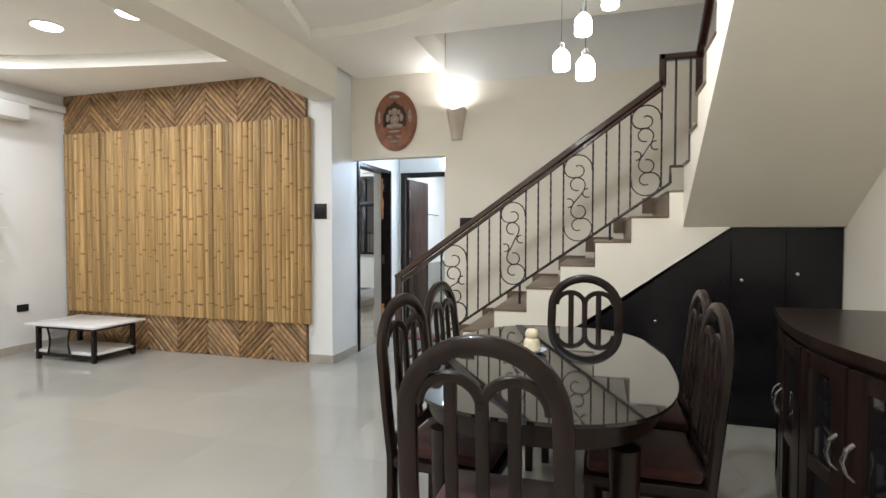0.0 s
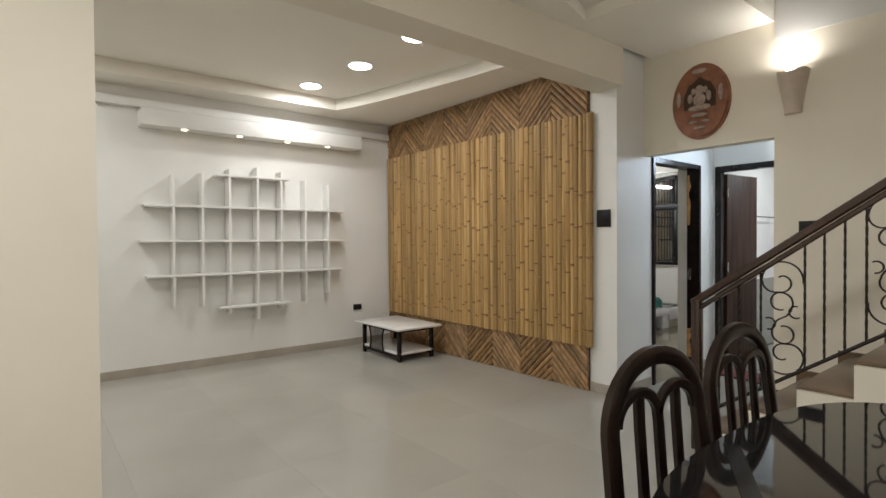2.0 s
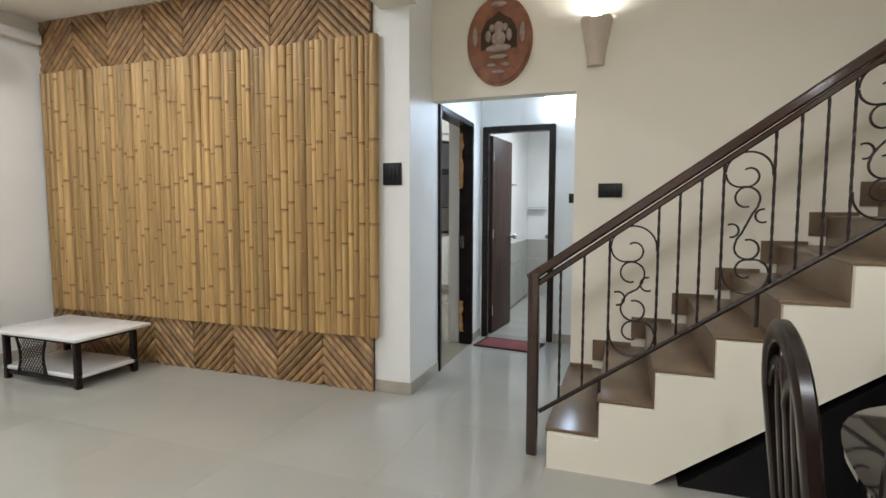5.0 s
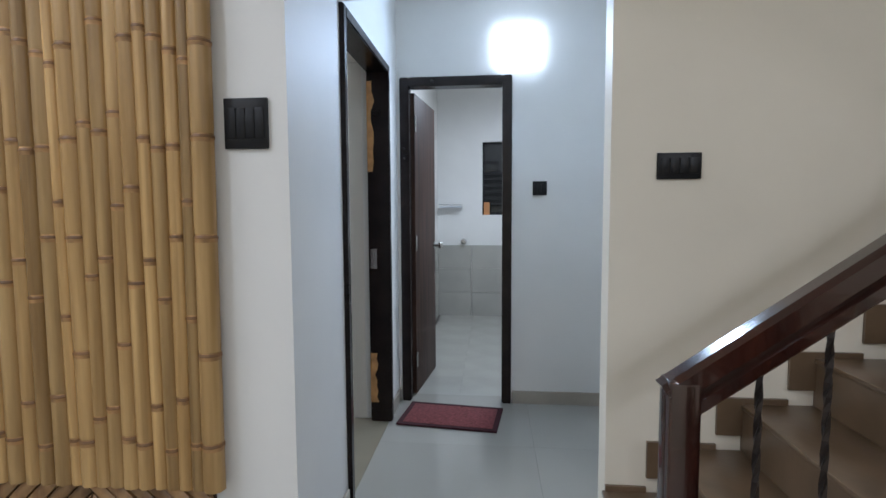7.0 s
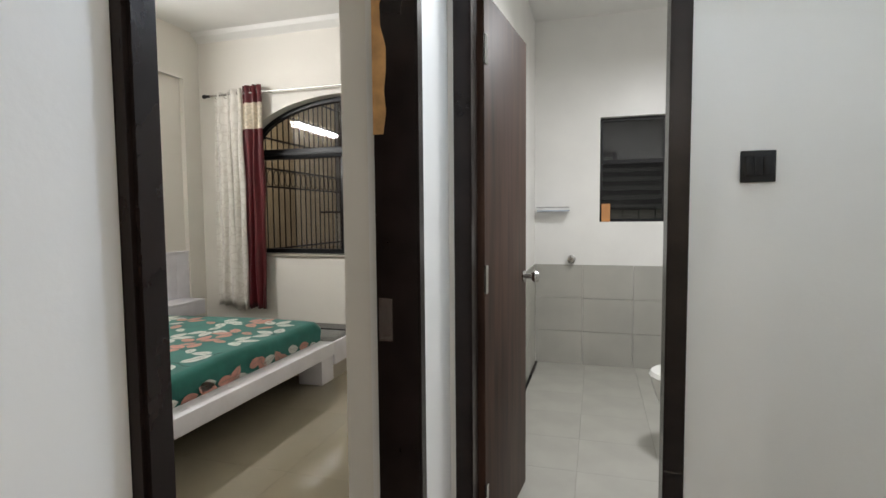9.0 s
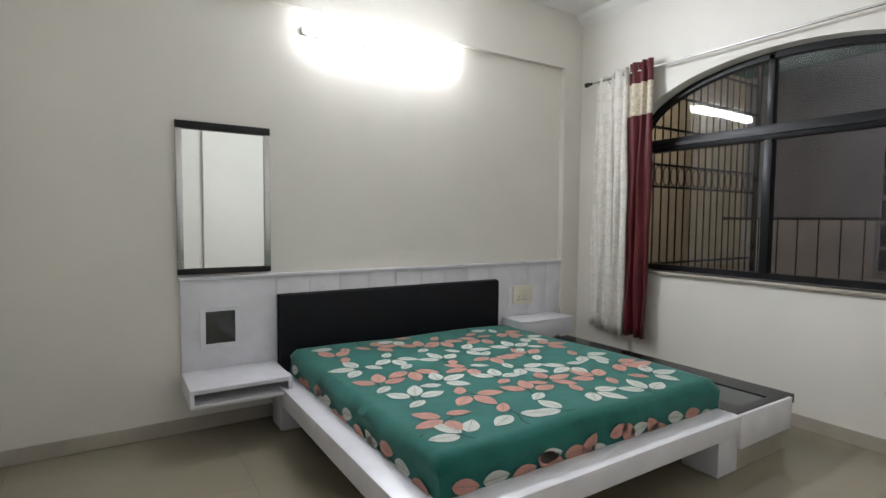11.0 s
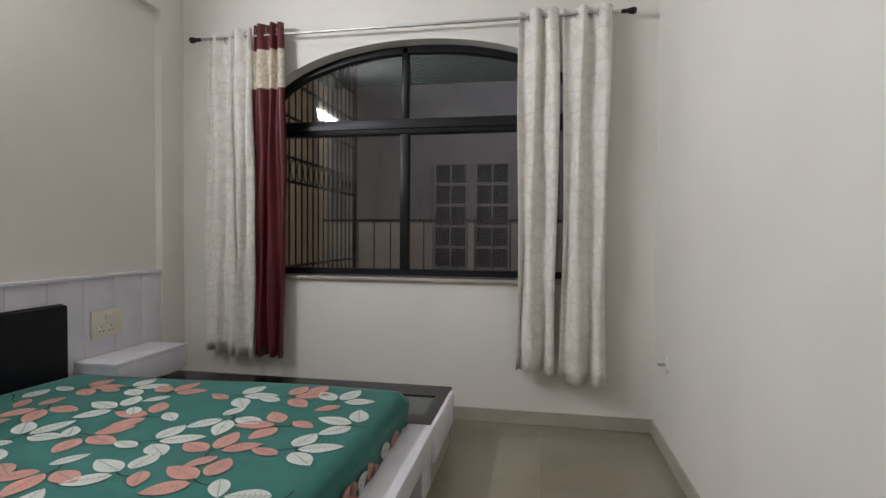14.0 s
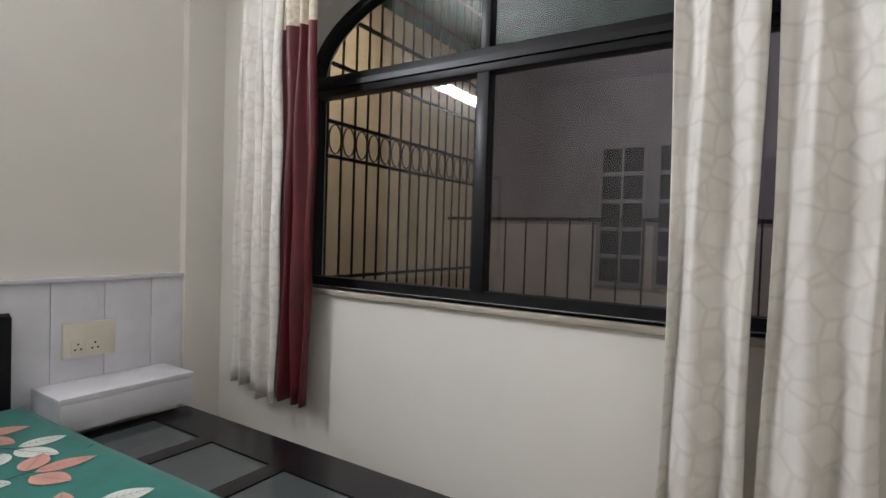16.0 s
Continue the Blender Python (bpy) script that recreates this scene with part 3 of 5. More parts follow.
# cupboard below the landing
cup = thing("under_stair_cupboard", pose(0, 0, 0), "black laminate cupboard built under the stairs", "cupboard")
part("carcass", prism([(-0.93, 0.0), (1.488, 0.0), (1.488, 1.352), (0.835, 1.352)], SY + 0.03, SY + 0.6), M_BLACKLAM, cup, smooth=0.3)
for x0, x1, nm in ((0.30, 0.83, "door"), (0.84, 1.16, "door"), (1.165, 1.482, "door")):
    z = lambda v: min(1.345, 0.724 * (v + 0.93) + 0.0)
    d = part(nm, prism([(x0, 0.05), (x1, 0.05), (x1, z(x1) - 0.01), (x0, z(x0) - 0.01)], SY + 0.012, SY + 0.028), M_BLACKLAM, cup, smooth=0.3)
    part("knob", lathe([(0.004, 0), (0.012, 0.004), (0.012, 0.014), (0.004, 0.018)], 10), M_STEEL, d).matrix_local = pose(x0 + 0.06, SY + 0.012, z(x0) * 0.78, 90)


# ---- dining set ----
TZ = 0.76
table = thing("dining_table", pose(-0.24, 2.12, 0), "oval dining table with a black glass top", "table")


def superell(a, b, e=2.7, n=56):
    out = []
    for k in range(n):
        t = 2 * math.pi * k / n
        c, s = math.cos(t), math.sin(t)
        out.append((a * math.copysign(abs(c) ** (2 / e), c), b * math.copysign(abs(s) ** (2 / e), s)))
    return out


part("glass_top", prism(superell(0.51, 0.82), TZ - 0.012, TZ, "z"), M_TOP, table, "black glossy glass top", 0.4)
part("apron", prism(superell(0.45, 0.76), TZ - 0.10, TZ - 0.013, "z"), M_DARK, table, "", 0.4)
part("inlay_strip", boxes((-0.02, 0.02, -0.6, 0.6, TZ + 0.0008, TZ + 0.0028)), M_BLACKLAM, table, "dark inlay strip").matrix_local = pose(-0.085, 0.20, 0, 0, 0, 15)
part("inlay_strip", boxes((-0.022, 0.022, -0.27, 0.27, TZ + 0.0008, TZ + 0.0028)), M_BLACKLAM, table, "dark inlay strip").matrix_local = pose(-0.335, -0.29, 0, 0, 0, 29)
for sx in (-1, 1):
    for sy in (-1, 1):
        part("leg", lathe([(0.03, 0), (0.035, 0.02), (0.028, 0.1), (0.045, 0.45), (0.05, 0.63)], 12), M_DARK, table).matrix_local = pose(sx * 0.3, sy * 0.6, 0)


def chair(m):
    c = thing("dining_chair", m, "dark polished wooden dining chair, arched slatted back, rust seat", "chair", "chairs round the dining table")
    H, W, S = 1.045, 0.205, 0.84
    hoop = [(-W, 0, 0.0), (-W, 0, 0.43), (-W - 0.005, -0.02, 0.62), (-W, -0.045, S)] + [(W * math.cos(radians(a)), -0.045 - 0.012 * math.sin(radians(a)), S + (H - S - 0.02) * math.sin(radians(a))) for a in range(170, 9, -10)] + [(W, -0.045, S), (W + 0.005, -0.02, 0.62), (W, 0, 0.43), (W, 0, 0.0)]
    part("back_frame", sweep(hoop, 0.054, 0.036), M_DARK, c)
    for sx in (-1, 0, 1):
        part("splat", sweep([(sx * 0.085, -0.005, 0.47), (sx * 0.085, -0.025, 0.62), (sx * 0.085, -0.042, S), (sx * 0.085, -0.046, S + (0.085 if sx else 0.03))], 0.036, 0.022), M_DARK, c)
    for sx in (-1, 1):
        part("inner_arch", sweep([(sx * 0.088 + 0.088 * math.cos(radians(a)), -0.045, S + 0.015 + 0.08 * math.sin(radians(a))) for a in range(0, 181, 12)], 0.032, 0.022), M_DARK, c)
        part("leg", sweep([(sx * 0.20, 0.40, 0), (sx * 0.205, 0.40, 0.42)], 0.042, 0.042, sides=8), M_DARK, c)
        part("stretcher", sweep([(sx * 0.20, 0.0, 0.2), (sx * 0.20, 0.40, 0.2)], 0.03, 0.02, normal=(1, 0, 0)), M_DARK, c)
    part("back_rail", sweep([(-0.2, -0.002, 0.49), (0.2, -0.002, 0.49)], 0.05, 0.024), M_DARK, c)
    part("seat_frame", boxes((-0.225, 0.225, -0.015, 0.425, 0.395, 0.435), bevel=0.008), M_DARK, c)
    part("seat_cushion", boxes((-0.205, 0.205, 0.02, 0.41, 0.436, 0.485), bevel=0.02), M_SEAT, c, "rust velvet seat cushion")
    return c


first = chair(pose(-0.31, 1.13, 0))
for cx, cy, a in ((-0.78, 1.87, -95), (-0.80, 2.48, -94), (0.35, 1.94, 90), (0.38, 2.44, 90), (-0.11, 3.18, 180)):
    copy_thing(first, pose(cx, cy, 0, 0, 0, a))

candle = thing("candle", pose(-0.32, 2.20, TZ + 0.022), "ivory ribbed candle on a saucer", "candle")
part("wax_body", lathe([(0.040, 0), (0.044, 0.006), (0.043, 0.03), (0.041, 0.055), (0.036, 0.062), (0.029, 0.066), (0.034, 0.074), (0.036, 0.086), (0.034, 0.10), (0.026, 0.111), (0.012, 0.117)], 20), M_CANDLE, candle)
part("wick", lathe([(0.0015, 0.115), (0.0015, 0.124)], 6), M_BLACK, candle)
saucer = tagged(finish("saucer", lathe([(0.045, 0), (0.05, 0.004), (0.078, 0.014), (0.08, 0.018), (0.05, 0.010), (0.001, 0.010)], 28), M_SAUCER, None, "", 0.8), "blue and white china saucer on the table", "saucer")
saucer.matrix_world = pose(-0.32, 2.20, TZ + 0.001)
candle.matrix_world = pose(-0.32, 2.20, TZ + 0.010)
candle.scale = saucer.scale = (0.86, 0.86, 0.86)

# sideboard
sb = thing("sideboard", pose(1.46, 2.15, 0), "dark wooden sideboard with a bowed front", "sideboard")
bow = lambda off: [(0, -0.74 - off), (-0.56 - off, -0.74 - off)] + [(-0.57 - off - 0.12 * math.cos(t * math.pi / 2), 0.70 * t) for t in (-0.9, -0.7, -0.5, -0.25, 0, 0.25, 0.5, 0.7, 0.9)] + [(-0.56 - off, 0.74 + off), (0, 0.74 + off)]
part("top", prism(bow(0.03), 0.885, 0.925, "z"), M_DARK, sb, "", 0.5)
part("body", prism(bow(0.0), 0.06, 0.884, "z"), M_DARK, sb, "", 0.5)
part("plinth", prism(bow(-0.04), 0.0, 0.06, "z"), M_FRAME, sb, "", 0.5)
def front_x(t):
    return -0.57 - 0.12 * math.cos(t * math.pi / 2) - 0.006


def bowed(t0, t1, z0, z1, out, thick, n=4):
    """A piece of the bowed front between two parameters, two heights and two depths."""
    ts = [t0 + (t1 - t0) * i / n for i in range(n + 1)]
    return prism([(front_x(t) - out, 0.70 * t) for t in ts] + [(front_x(t) - out - thick, 0.70 * t) for t in ts[::-1]], z0, z1, "z")


for k in range(4):
    t0, t1 = -0.92 + 0.46 * k + 0.012, -0.92 + 0.46 * (k + 1) - 0.012
    d = part("door", bowed(t0, t1, 0.09, 0.86, 0.0, 0.004), M_BLACKLAM, sb, "", 0.5)
    for a, b in ((t0, t0 + 0.10), (t1 - 0.10, t1)):
        part("stile", bowed(a, b, 0.09, 0.86, 0.005, 0.016), M_DARK, d, "", 0.5)
    for z0, z1 in ((0.09, 0.15), (0.42, 0.47), (0.80, 0.86)):
        part("door_rail", bowed(t0 + 0.101, t1 - 0.101, z0, z1, 0.005, 0.014), M_DARK, d, "", 0.5)
    part("glass_inset", bowed(t0 + 0.101, t1 - 0.101, 0.471, 0.799, 0.005, 0.003), M_TOP, d, "black glass inset", 0.5)
    hx = t1 - 0.05 if k % 2 == 0 else t0 + 0.05
    hp = front_x(hx) - 0.021
    part("handle", sweep([(hp, 0.70 * hx, 0.50), (hp - 0.022, 0.70 * hx, 0.52), (hp - 0.034, 0.70 * hx, 0.56), (hp - 0.022, 0.70 * hx, 0.60), (hp, 0.70 * hx, 0.62)], 0.010, 0.022, normal=(0, 1, 0), sides=8), M_STEEL, d, "chrome handle")

# pendants
for px, py, pz in ((-0.10, 2.51, 2.09), (-0.235, 2.75, 2.22), (-0.12, 2.75, 2.40), (0.02, 2.80, 2.55)):
    p = thing("pendant_light", pose(px, py, pz), "white ribbed glass pendant light", "pendant lamp", "pendant cluster over the table")
    p.scale = (0.84, 0.84, 0.84)
    part("shade", lathe([(0.050, 0), (0.055, 0.01), (0.053, 0.06), (0.055, 0.065), (0.052, 0.095), (0.036, 0.12), (0.018, 0.135)], 18), E_PEND, p, "glowing white glass shade")
    part("cap", lathe([(0.02, 0.135), (0.02, 0.165), (0.008, 0.18)], 12), M_STEEL, p)
    part("cord", lathe([(0.002, 0.18), (0.002, (3.06 - pz) / 0.84)], 6), M_BLACK, p)

# plaque, sconce, switches
bm = bmesh.new()
for rr, y0, y1 in ((1.0, -0.02, -0.001), (0.93, -0.034, -0.02)):
    prism([(0.235 * rr * math.cos(a * math.pi / 24), 0.31 * rr * math.sin(a * math.pi / 24)) for a in range(48)], y0, y1, "y", bm)
prism([(-0.13, -0.06), (0.13, -0.06), (0.13, 0.06), (0.09, 0.14), (0.05, 0.16), (0, 0.20), (-0.05, 0.16), (-0.09, 0.14), (-0.13, 0.06)], -0.0365, -0.034, "y", bm, 2)
for cx, cz, sx, sz in ((0, 0.085, 0.038, 0.045), (-0.048, 0.085, 0.020, 0.028), (0.048, 0.085, 0.020, 0.028), (0, 0.01, 0.052, 0.055), (-0.075, 0.03, 0.022, 0.042), (0.075, 0.03, 0.022, 0.042), (0, -0.055, 0.095, 0.028), (0, -0.115, 0.07, 0.018), (-0.05, -0.17, 0.035, 0.014), (0.05, -0.17, 0.035, 0.014), (0, -0.22, 0.05, 0.014), (0, 0.245, 0.06, 0.02), (-0.17, 0.04, 0.02, 0.07), (0.17, 0.04, 0.02, 0.07)):
    r = bmesh.ops.create_icosphere(bm, subdivisions=2, radius=1.0, matrix=Matrix.Translation((cx, -0.04, cz)) @ Matrix.Diagonal((sx, 0.02, sz, 1)))
    for v in r["verts"]:
        for f in v.link_faces:
            f.material_index = 1
plaque = tagged(finish("wall_plaque", bm, [M_TERRA, M_STONE, M_BACKING], None, "", 0.5), "oval carved terracotta relief plaque on the wall", "plaque")
plaque.matrix_world = pose(-2.075, AY, 2.49)

sc = thing("wall_sconce", pose(-1.415, AY, 2.26), "cream plaster half-cone wall sconce, lit", "wall lamp")
bm = bmesh.new()
rings = []
for z, w, d in ((0, 0.055, 0.06), (0.06, 0.06, 0.07), (0.2, 0.085, 0.10), (0.30, 0.105, 0.12)):
    rings.append([bm.verts.new((w * math.cos(radians(a)), -d * math.sin(radians(a)), z + (0.012 * math.sin(radians(a * 3)) if z > 0.25 else 0))) for a in range(0, 181, 15)])
for a, b in zip(rings, rings[1:]):
    for k in range(12):
        bm.faces.new((a[k], a[k + 1], b[k + 1], b[k]))
bm.faces.new(rings[0])
part("shade", bm, M_SCONCE, sc, smooth=0.6)
part("bulb", lathe([(0.01, 0.20), (0.035, 0.23), (0.045, 0.28), (0.03, 0.325), (0.005, 0.335)], 14, centre=(0, -0.055)), E_SCONCE, sc, "glowing bulb")


def switch(m, w, h, label="black modular switch plate on the wall", material=None, rows=2):
    s = thing("switch_plate", m, label, "switch")
    part("plate", boxes((-w / 2, w / 2, -0.012, -0.001, -h / 2, h / 2), bevel=0.003), material or M_BLACK, s)
    n = max(2, round(w / 0.035))
    for k in range(n):
        a = -w / 2 + 0.01 + (w - 0.02) * k / n
        part("rocker", boxes((a + 0.001, a + (w - 0.02) / n - 0.001, -0.0155, -0.012, -h * 0.3, h * 0.3), bevel=0.001), material or M_BLACK, s)


switch(pose(-2.717, BY, 1.54), 0.138, 0.152)
switch(pose(-1.30, AY, 1.43), 0.155, 0.095)
switch(pose(-1.67, HY, 1.41), 0.09, 0.09)
switch(pose(LX, 3.90, 0.49, 0, 0, 90), 0.12, 0.075)

# ---- living room things ----
wall_shelf = thing("wall_shelf", pose(LX, 0, 0), "white lattice wall shelf, empty", "shelf")
for z, a, b in ((1.735, 1.42, 3.64), (1.37, 1.38, 3.67), (1.01, 1.44, 3.62), (2.085, 2.12, 2.93), (0.64, 2.14, 2.94)):
    part("board", boxes((0.001, 0.16, a, b, z - 0.012, z + 0.012), bevel=0.002), M_WHITE, wall_shelf)
for y, a, b in ((1.69, 0.68, 2.06), (1.97, 0.66, 2.10), (2.25, 0.57, 2.16), (2.555, 0.48, 2.20), (2.83, 0.58, 2.17), (3.13, 0.63, 2.10), (3.43, 0.71, 2.06)):
    part("divider", boxes((0.001, 0.157, y - 0.012, y + 0.012, a, b), bevel=0.002), M_WHITE, wall_shelf)
val = thing("light_pelmet", pose(LX, 0, 0), "white light pelmet with four small spotlights", "pelmet")
part("box", boxes((0.001, 0.21, 1.40, 3.87, 2.53, 2.69), bevel=0.004), M_WHITE, val)
part("wall_ledge", boxes((0.001, 0.08, BACK + 0.01, BY - 0.07, 2.72, 2.80), bevel=0.003), M_WHITE, val)
for y in (1.80, 2.36, 2.91, 3.42):
    part("spotlight", lathe([(0.028, -0.008), (0.03, 0.0)], 14), E_SPOT, val, "small warm spotlight").matrix_local = pose(0.15, y, 2.528)
# Fixtures at y 0.2 are invented to go with the added lamps there.
for lx, ly in ((-5.4, 2.95), (-4.5, 3.05), (-3.6, 3.06), (-4.5, 0.2), (-3.6, 0.2), (-5.4, 0.2)):
    d = thing("downlight", pose(lx, ly, 3.062), "round white recessed downlight, lit", "ceiling lamp", "ceiling downlights")
    part("trim_ring", lathe([(0.125, -0.008), (0.13, 0.0), (0.1, 0.0)], 24), M_WHITE, d)
    part("diffuser", lathe([(0.105, -0.012), (0.11, -0.008)], 24), E_DOWN, d)

ct = thing("coffee_table", pose(-5.26, 3.97, 0), "low coffee table with marble top and black metal frame", "table")
part("tabletop", boxes((-0.50, 0.46, -0.30, 0.32, 0.355, 0.38), bevel=0.008), M_MARBLE, ct)
part("lower_shelf", boxes((-0.42, 0.40, -0.25, 0.23, 0.075, 0.105), bevel=0.006), M_MARBLE, ct)
for sx in (-0.38, 0.38):
    for sy in (-0.235, 0.215):
        part("leg", boxes((sx - 0.02, sx + 0.02, sy - 0.02, sy + 0.02, 0, 0.354), bevel=0.003), M_FRAME, ct)
for sy in (-0.235, 0.215):
    part("frame_bar", boxes((-0.36, 0.36, sy - 0.012, sy + 0.012, 0.04, 0.074)), M_FRAME, ct)
    part("frame_bar", boxes((-0.36, 0.36, sy - 0.012, sy + 0.012, 0.325, 0.354)), M_FRAME, ct)
for sx in (-0.38, 0.38):
    part("frame_bar", boxes((sx - 0.012, sx + 0.012, -0.215, 0.195, 0.325, 0.354)), M_FRAME, ct)
rack_y, bow_at = -0.262, lambda z: 0.035 * math.sin(math.pi * (z - 0.06) / 0.28)
for x, s in ((-0.22, 1), (0.10, -1)):
    part("rack_upright", sweep([(x + s * bow_at(0.06 + 0.028 * i), rack_y, 0.06 + 0.028 * i) for i in range(11)], 0.020, 0.016), M_FRAME, ct)
for i in range(-9, 12):
    for s in (-1, 1):
        x0 = -0.06 + 0.03 * i
        run = [(x0 + s * 0.022 * j, rack_y, 0.06 + 0.028 * j) for j in range(11)]
        run = [p for p in run if -0.215 + bow_at(p[2]) < p[0] < 0.095 - bow_at(p[2])]
        if len(run) > 1:
            part("mesh_wire", sweep(run, 0.006, 0.004, sides=4), M_IRON, ct)

# ---- doors ----
def door_frame(name, pts, w, a, b, axis, label, w0=None):
    bm = bmesh.new()
    x0, x1, h = pts
    for r in (rect(x0, x0 + (w0 or w), 0, h), rect(x1 - w, x1, 0, h), rect(x0 + (w0 or w), x1 - w, h - w, h)):
        prism(r, a, b, axis, bm)
    bmesh.ops.bevel(bm, geom=bm.edges[:], offset=0.006, segments=2, affect="EDGES")
    return tagged(finish(name, bm, M_FRAME, None, "", 0.6), label, "door frame", "", "structure")


door_frame("door_frame_1", (5.003, 5.949, 2.115), 0.048, -2.70, HX + 0.02, "x", "dark enamelled bedroom door frame", 0.044)
rr = random.Random(3)
frame_1 = bpy.data.objects["door_frame_1"]
for za, zb in ((1.50, 2.02), (0.12, 0.42)):
    edge = [(-2.660 + rr.uniform(-0.016, 0.012), za + (zb - za) * k / 9) for k in range(10)]
    part("chipped_wood", prism([(-2.699, za), *edge, (-2.699, zb)], 5.8985, 5.9005, "y"), M_RAW, frame_1, "raw wood where the enamel is chipped", 0.3)
part("strike_plate", boxes((-2.69, -2.65, 5.897, 5.9005, 0.93, 1.05)), M_STEEL, frame_1, "steel strike plate")
door_frame("door_frame_2", (-2.568, -1.848, 2.124), 0.06, HY - 0.02, HY + 0.08, "y", "dark enamelled bathroom door frame")


def door_leaf(name, m, w, h, label, knob_side=1):
    d = thing(name, m, label, "door", kind="structure")
    part("leaf", boxes((0, w, -0.018, 0.018, 0.01, h), bevel=0.003), M_DOOR, d)
    for sy in (-1, 1):
        prof = [(0.026, 0), (0.026, 0.006), (0.011, 0.010), (0.011, 0.035), (0.024, 0.045), (0.028, 0.058), (0.022, 0.070), (0.006, 0.074)]
        part("knob", lathe(prof, 16), M_STEEL, d, "round steel knob").matrix_local = pose(w - 0.055, sy * 0.018, 1.0, -90 * sy)
    for z in (0.25, 1.05, 1.85):
        part("hinge", boxes((-0.006, 0.02, -0.024, -0.016, z - 0.05, z + 0.05)), M_STEEL, d)
    return d


door_leaf("door_2", pose(-2.505, HY + 0.10, 0, 0, 0, 84), 0.62, 2.05, "dark brown laminate bathroom door, open inward")
bedroom_door = door_leaf("door_1", pose(DX - 0.02, 5.02, 0, 0, 0, 167), 0.88, 2.04, "dark brown laminate bedroom door, open into the room")
for sy in (-1, 1):
    part("tower_bolt", sweep([(0.70, sy * 0.026, 0.72), (0.86, sy * 0.026, 0.72)], 0.014, 0.014, normal=(0, 0, 1)), M_STEEL, bedroom_door, "steel sliding bolt")
    part("bolt_handle", sweep([(0.80, sy * 0.03, 0.72), (0.80, sy * 0.055, 0.70), (0.81, sy * 0.06, 0.66)], 0.010, 0.010, normal=(1, 0, 0), sides=6), M_STEEL, bedroom_door, "steel bolt handle")
mat_ob = thing("doormat", pose(-2.22, 6.0, 0.0, 0, 0, -7), "dull red woven doormat in front of the bathroom door", "doormat")
part("pile", boxes((-0.27, 0.27, -0.15, 0.15, 0.002, 0.014), bevel=0.004), M_RED, mat_ob)
part("border", holed(rect(-0.30, 0.30, -0.18, 0.18), [rect(-0.27, 0.27, -0.15, 0.15)], 0.002, 0.012), M_REDB, mat_ob, "dark maroon border")
wl = thing("wall_light", pose(-1.81, HY, 2.29), "square white wall light above the door, lit", "wall lamp")
part("diffuser", boxes((-0.14, 0.14, -0.05, -0.008, -0.12, 0.12), bevel=0.012), E_COOL, wl)
part("base", boxes((-0.12, 0.12, -0.008, -0.001, -0.10, 0.10)), M_WHITE, wl)

# ---- bathroom ----
bw = thing("window_2", pose(-1.8275, WY, 0), "small black framed bathroom window with louvres", "window", kind="structure")
part("window_frame", holed(rect(-0.2575, 0.2575, 1.215, 2.075), [rect(-0.235, 0.235, 1.24, 1.70), rect(-0.235, 0.235, 1.73, 2.05)], 0.06, 0.10, "y"), M_BLACK, bw)
for k in range(6):
    part("louvre", boxes((-0.235, 0.235, -0.003, 0.003, -0.045, 0.045)), M_SMOKE, bw).matrix_local = pose(0, 0.085, 1.28 + 0.077 * k, -28)
part("upper_pane", boxes((-0.235, 0.235, 0.078, 0.082, 1.73, 2.05)), M_SMOKE, bw)
pk = tagged(finish("carton", boxes((-0.035, 0.035, -0.03, 0.03, 0, 0.15), bevel=0.004), M_PAPER), "small orange carton on the bathroom window sill", "carton")
pk.matrix_world = pose(-2.035, WY + 0.045, 1.215)
bs = thing("bathroom_shelf", pose(-2.46, WY, 1.31), "small glass bathroom shelf with chrome rail", "shelf")
part("glass_shelf", boxes((-0.13, 0.13, -0.12, -0.002, -0.004, 0.004)), M_SAUCER, bs)
part("guard_rail", sweep([(-0.13, -0.002, 0.03), (-0.13, -0.12, 0.03), (0.13, -0.12, 0.03), (0.13, -0.002, 0.03)], 0.008, 0.008, normal=(0, 0, 1), sides=6), M_STEEL, bs)
tp = thing("tap", pose(-2.31, WY, 0.90), "round chrome wall tap valve", "tap")
part("flange", lathe([(0.035, 0), (0.035, 0.006), (0.02, 0.012), (0.02, 0.04)], 16), M_STEEL, tp).matrix_local = pose(0, 0, 0, 90)
part("handle", lathe([(0.032, 0.04), (0.034, 0.06), (0.02, 0.07)], 12), M_STEEL, tp).matrix_local = pose(0, 0, 0, 90)
tr = thing("towel_rail", pose(-2.62, 7.6, 1.62), "chrome towel rail on the bathroom wall", "rail")
part("bar", sweep([(0.07, -0.3, 0), (0.07, 0.3, 0)], 0.014, 0.014, normal=(0, 0, 1)), M_STEEL, tr)
for s in (-0.28, 0.28):
    part("bracket", sweep([(0.001, s, 0), (0.07, s, 0)], 0.02, 0.02, normal=(0, 0, 1)), M_STEEL, tr)
toilet = thing("toilet", pose(-1.58, 7.55, 0), "white ceramic toilet with closed lid", "toilet")
part("bowl", lathe([(0.12, 0), (0.11, 0.12), (0.17, 0.30), (0.19, 0.38), (0.19, 0.40)], 24, sx=1.25), M_CERAMIC, toilet)
part("lid", lathe([(0.195, 0.401), (0.20, 0.41), (0.19, 0.43), (0.05, 0.436)], 24, sx=1.25), M_CERAMIC, toilet)
part("cistern", boxes((0.30, 0.50, -0.19, 0.19, 0.36, 0.78), bevel=0.02), M_CERAMIC, toilet)
part("neck", boxes((0.1, 0.45, -0.09, 0.09, 0.0, 0.36), bevel=0.02), M_CERAMIC, toilet)


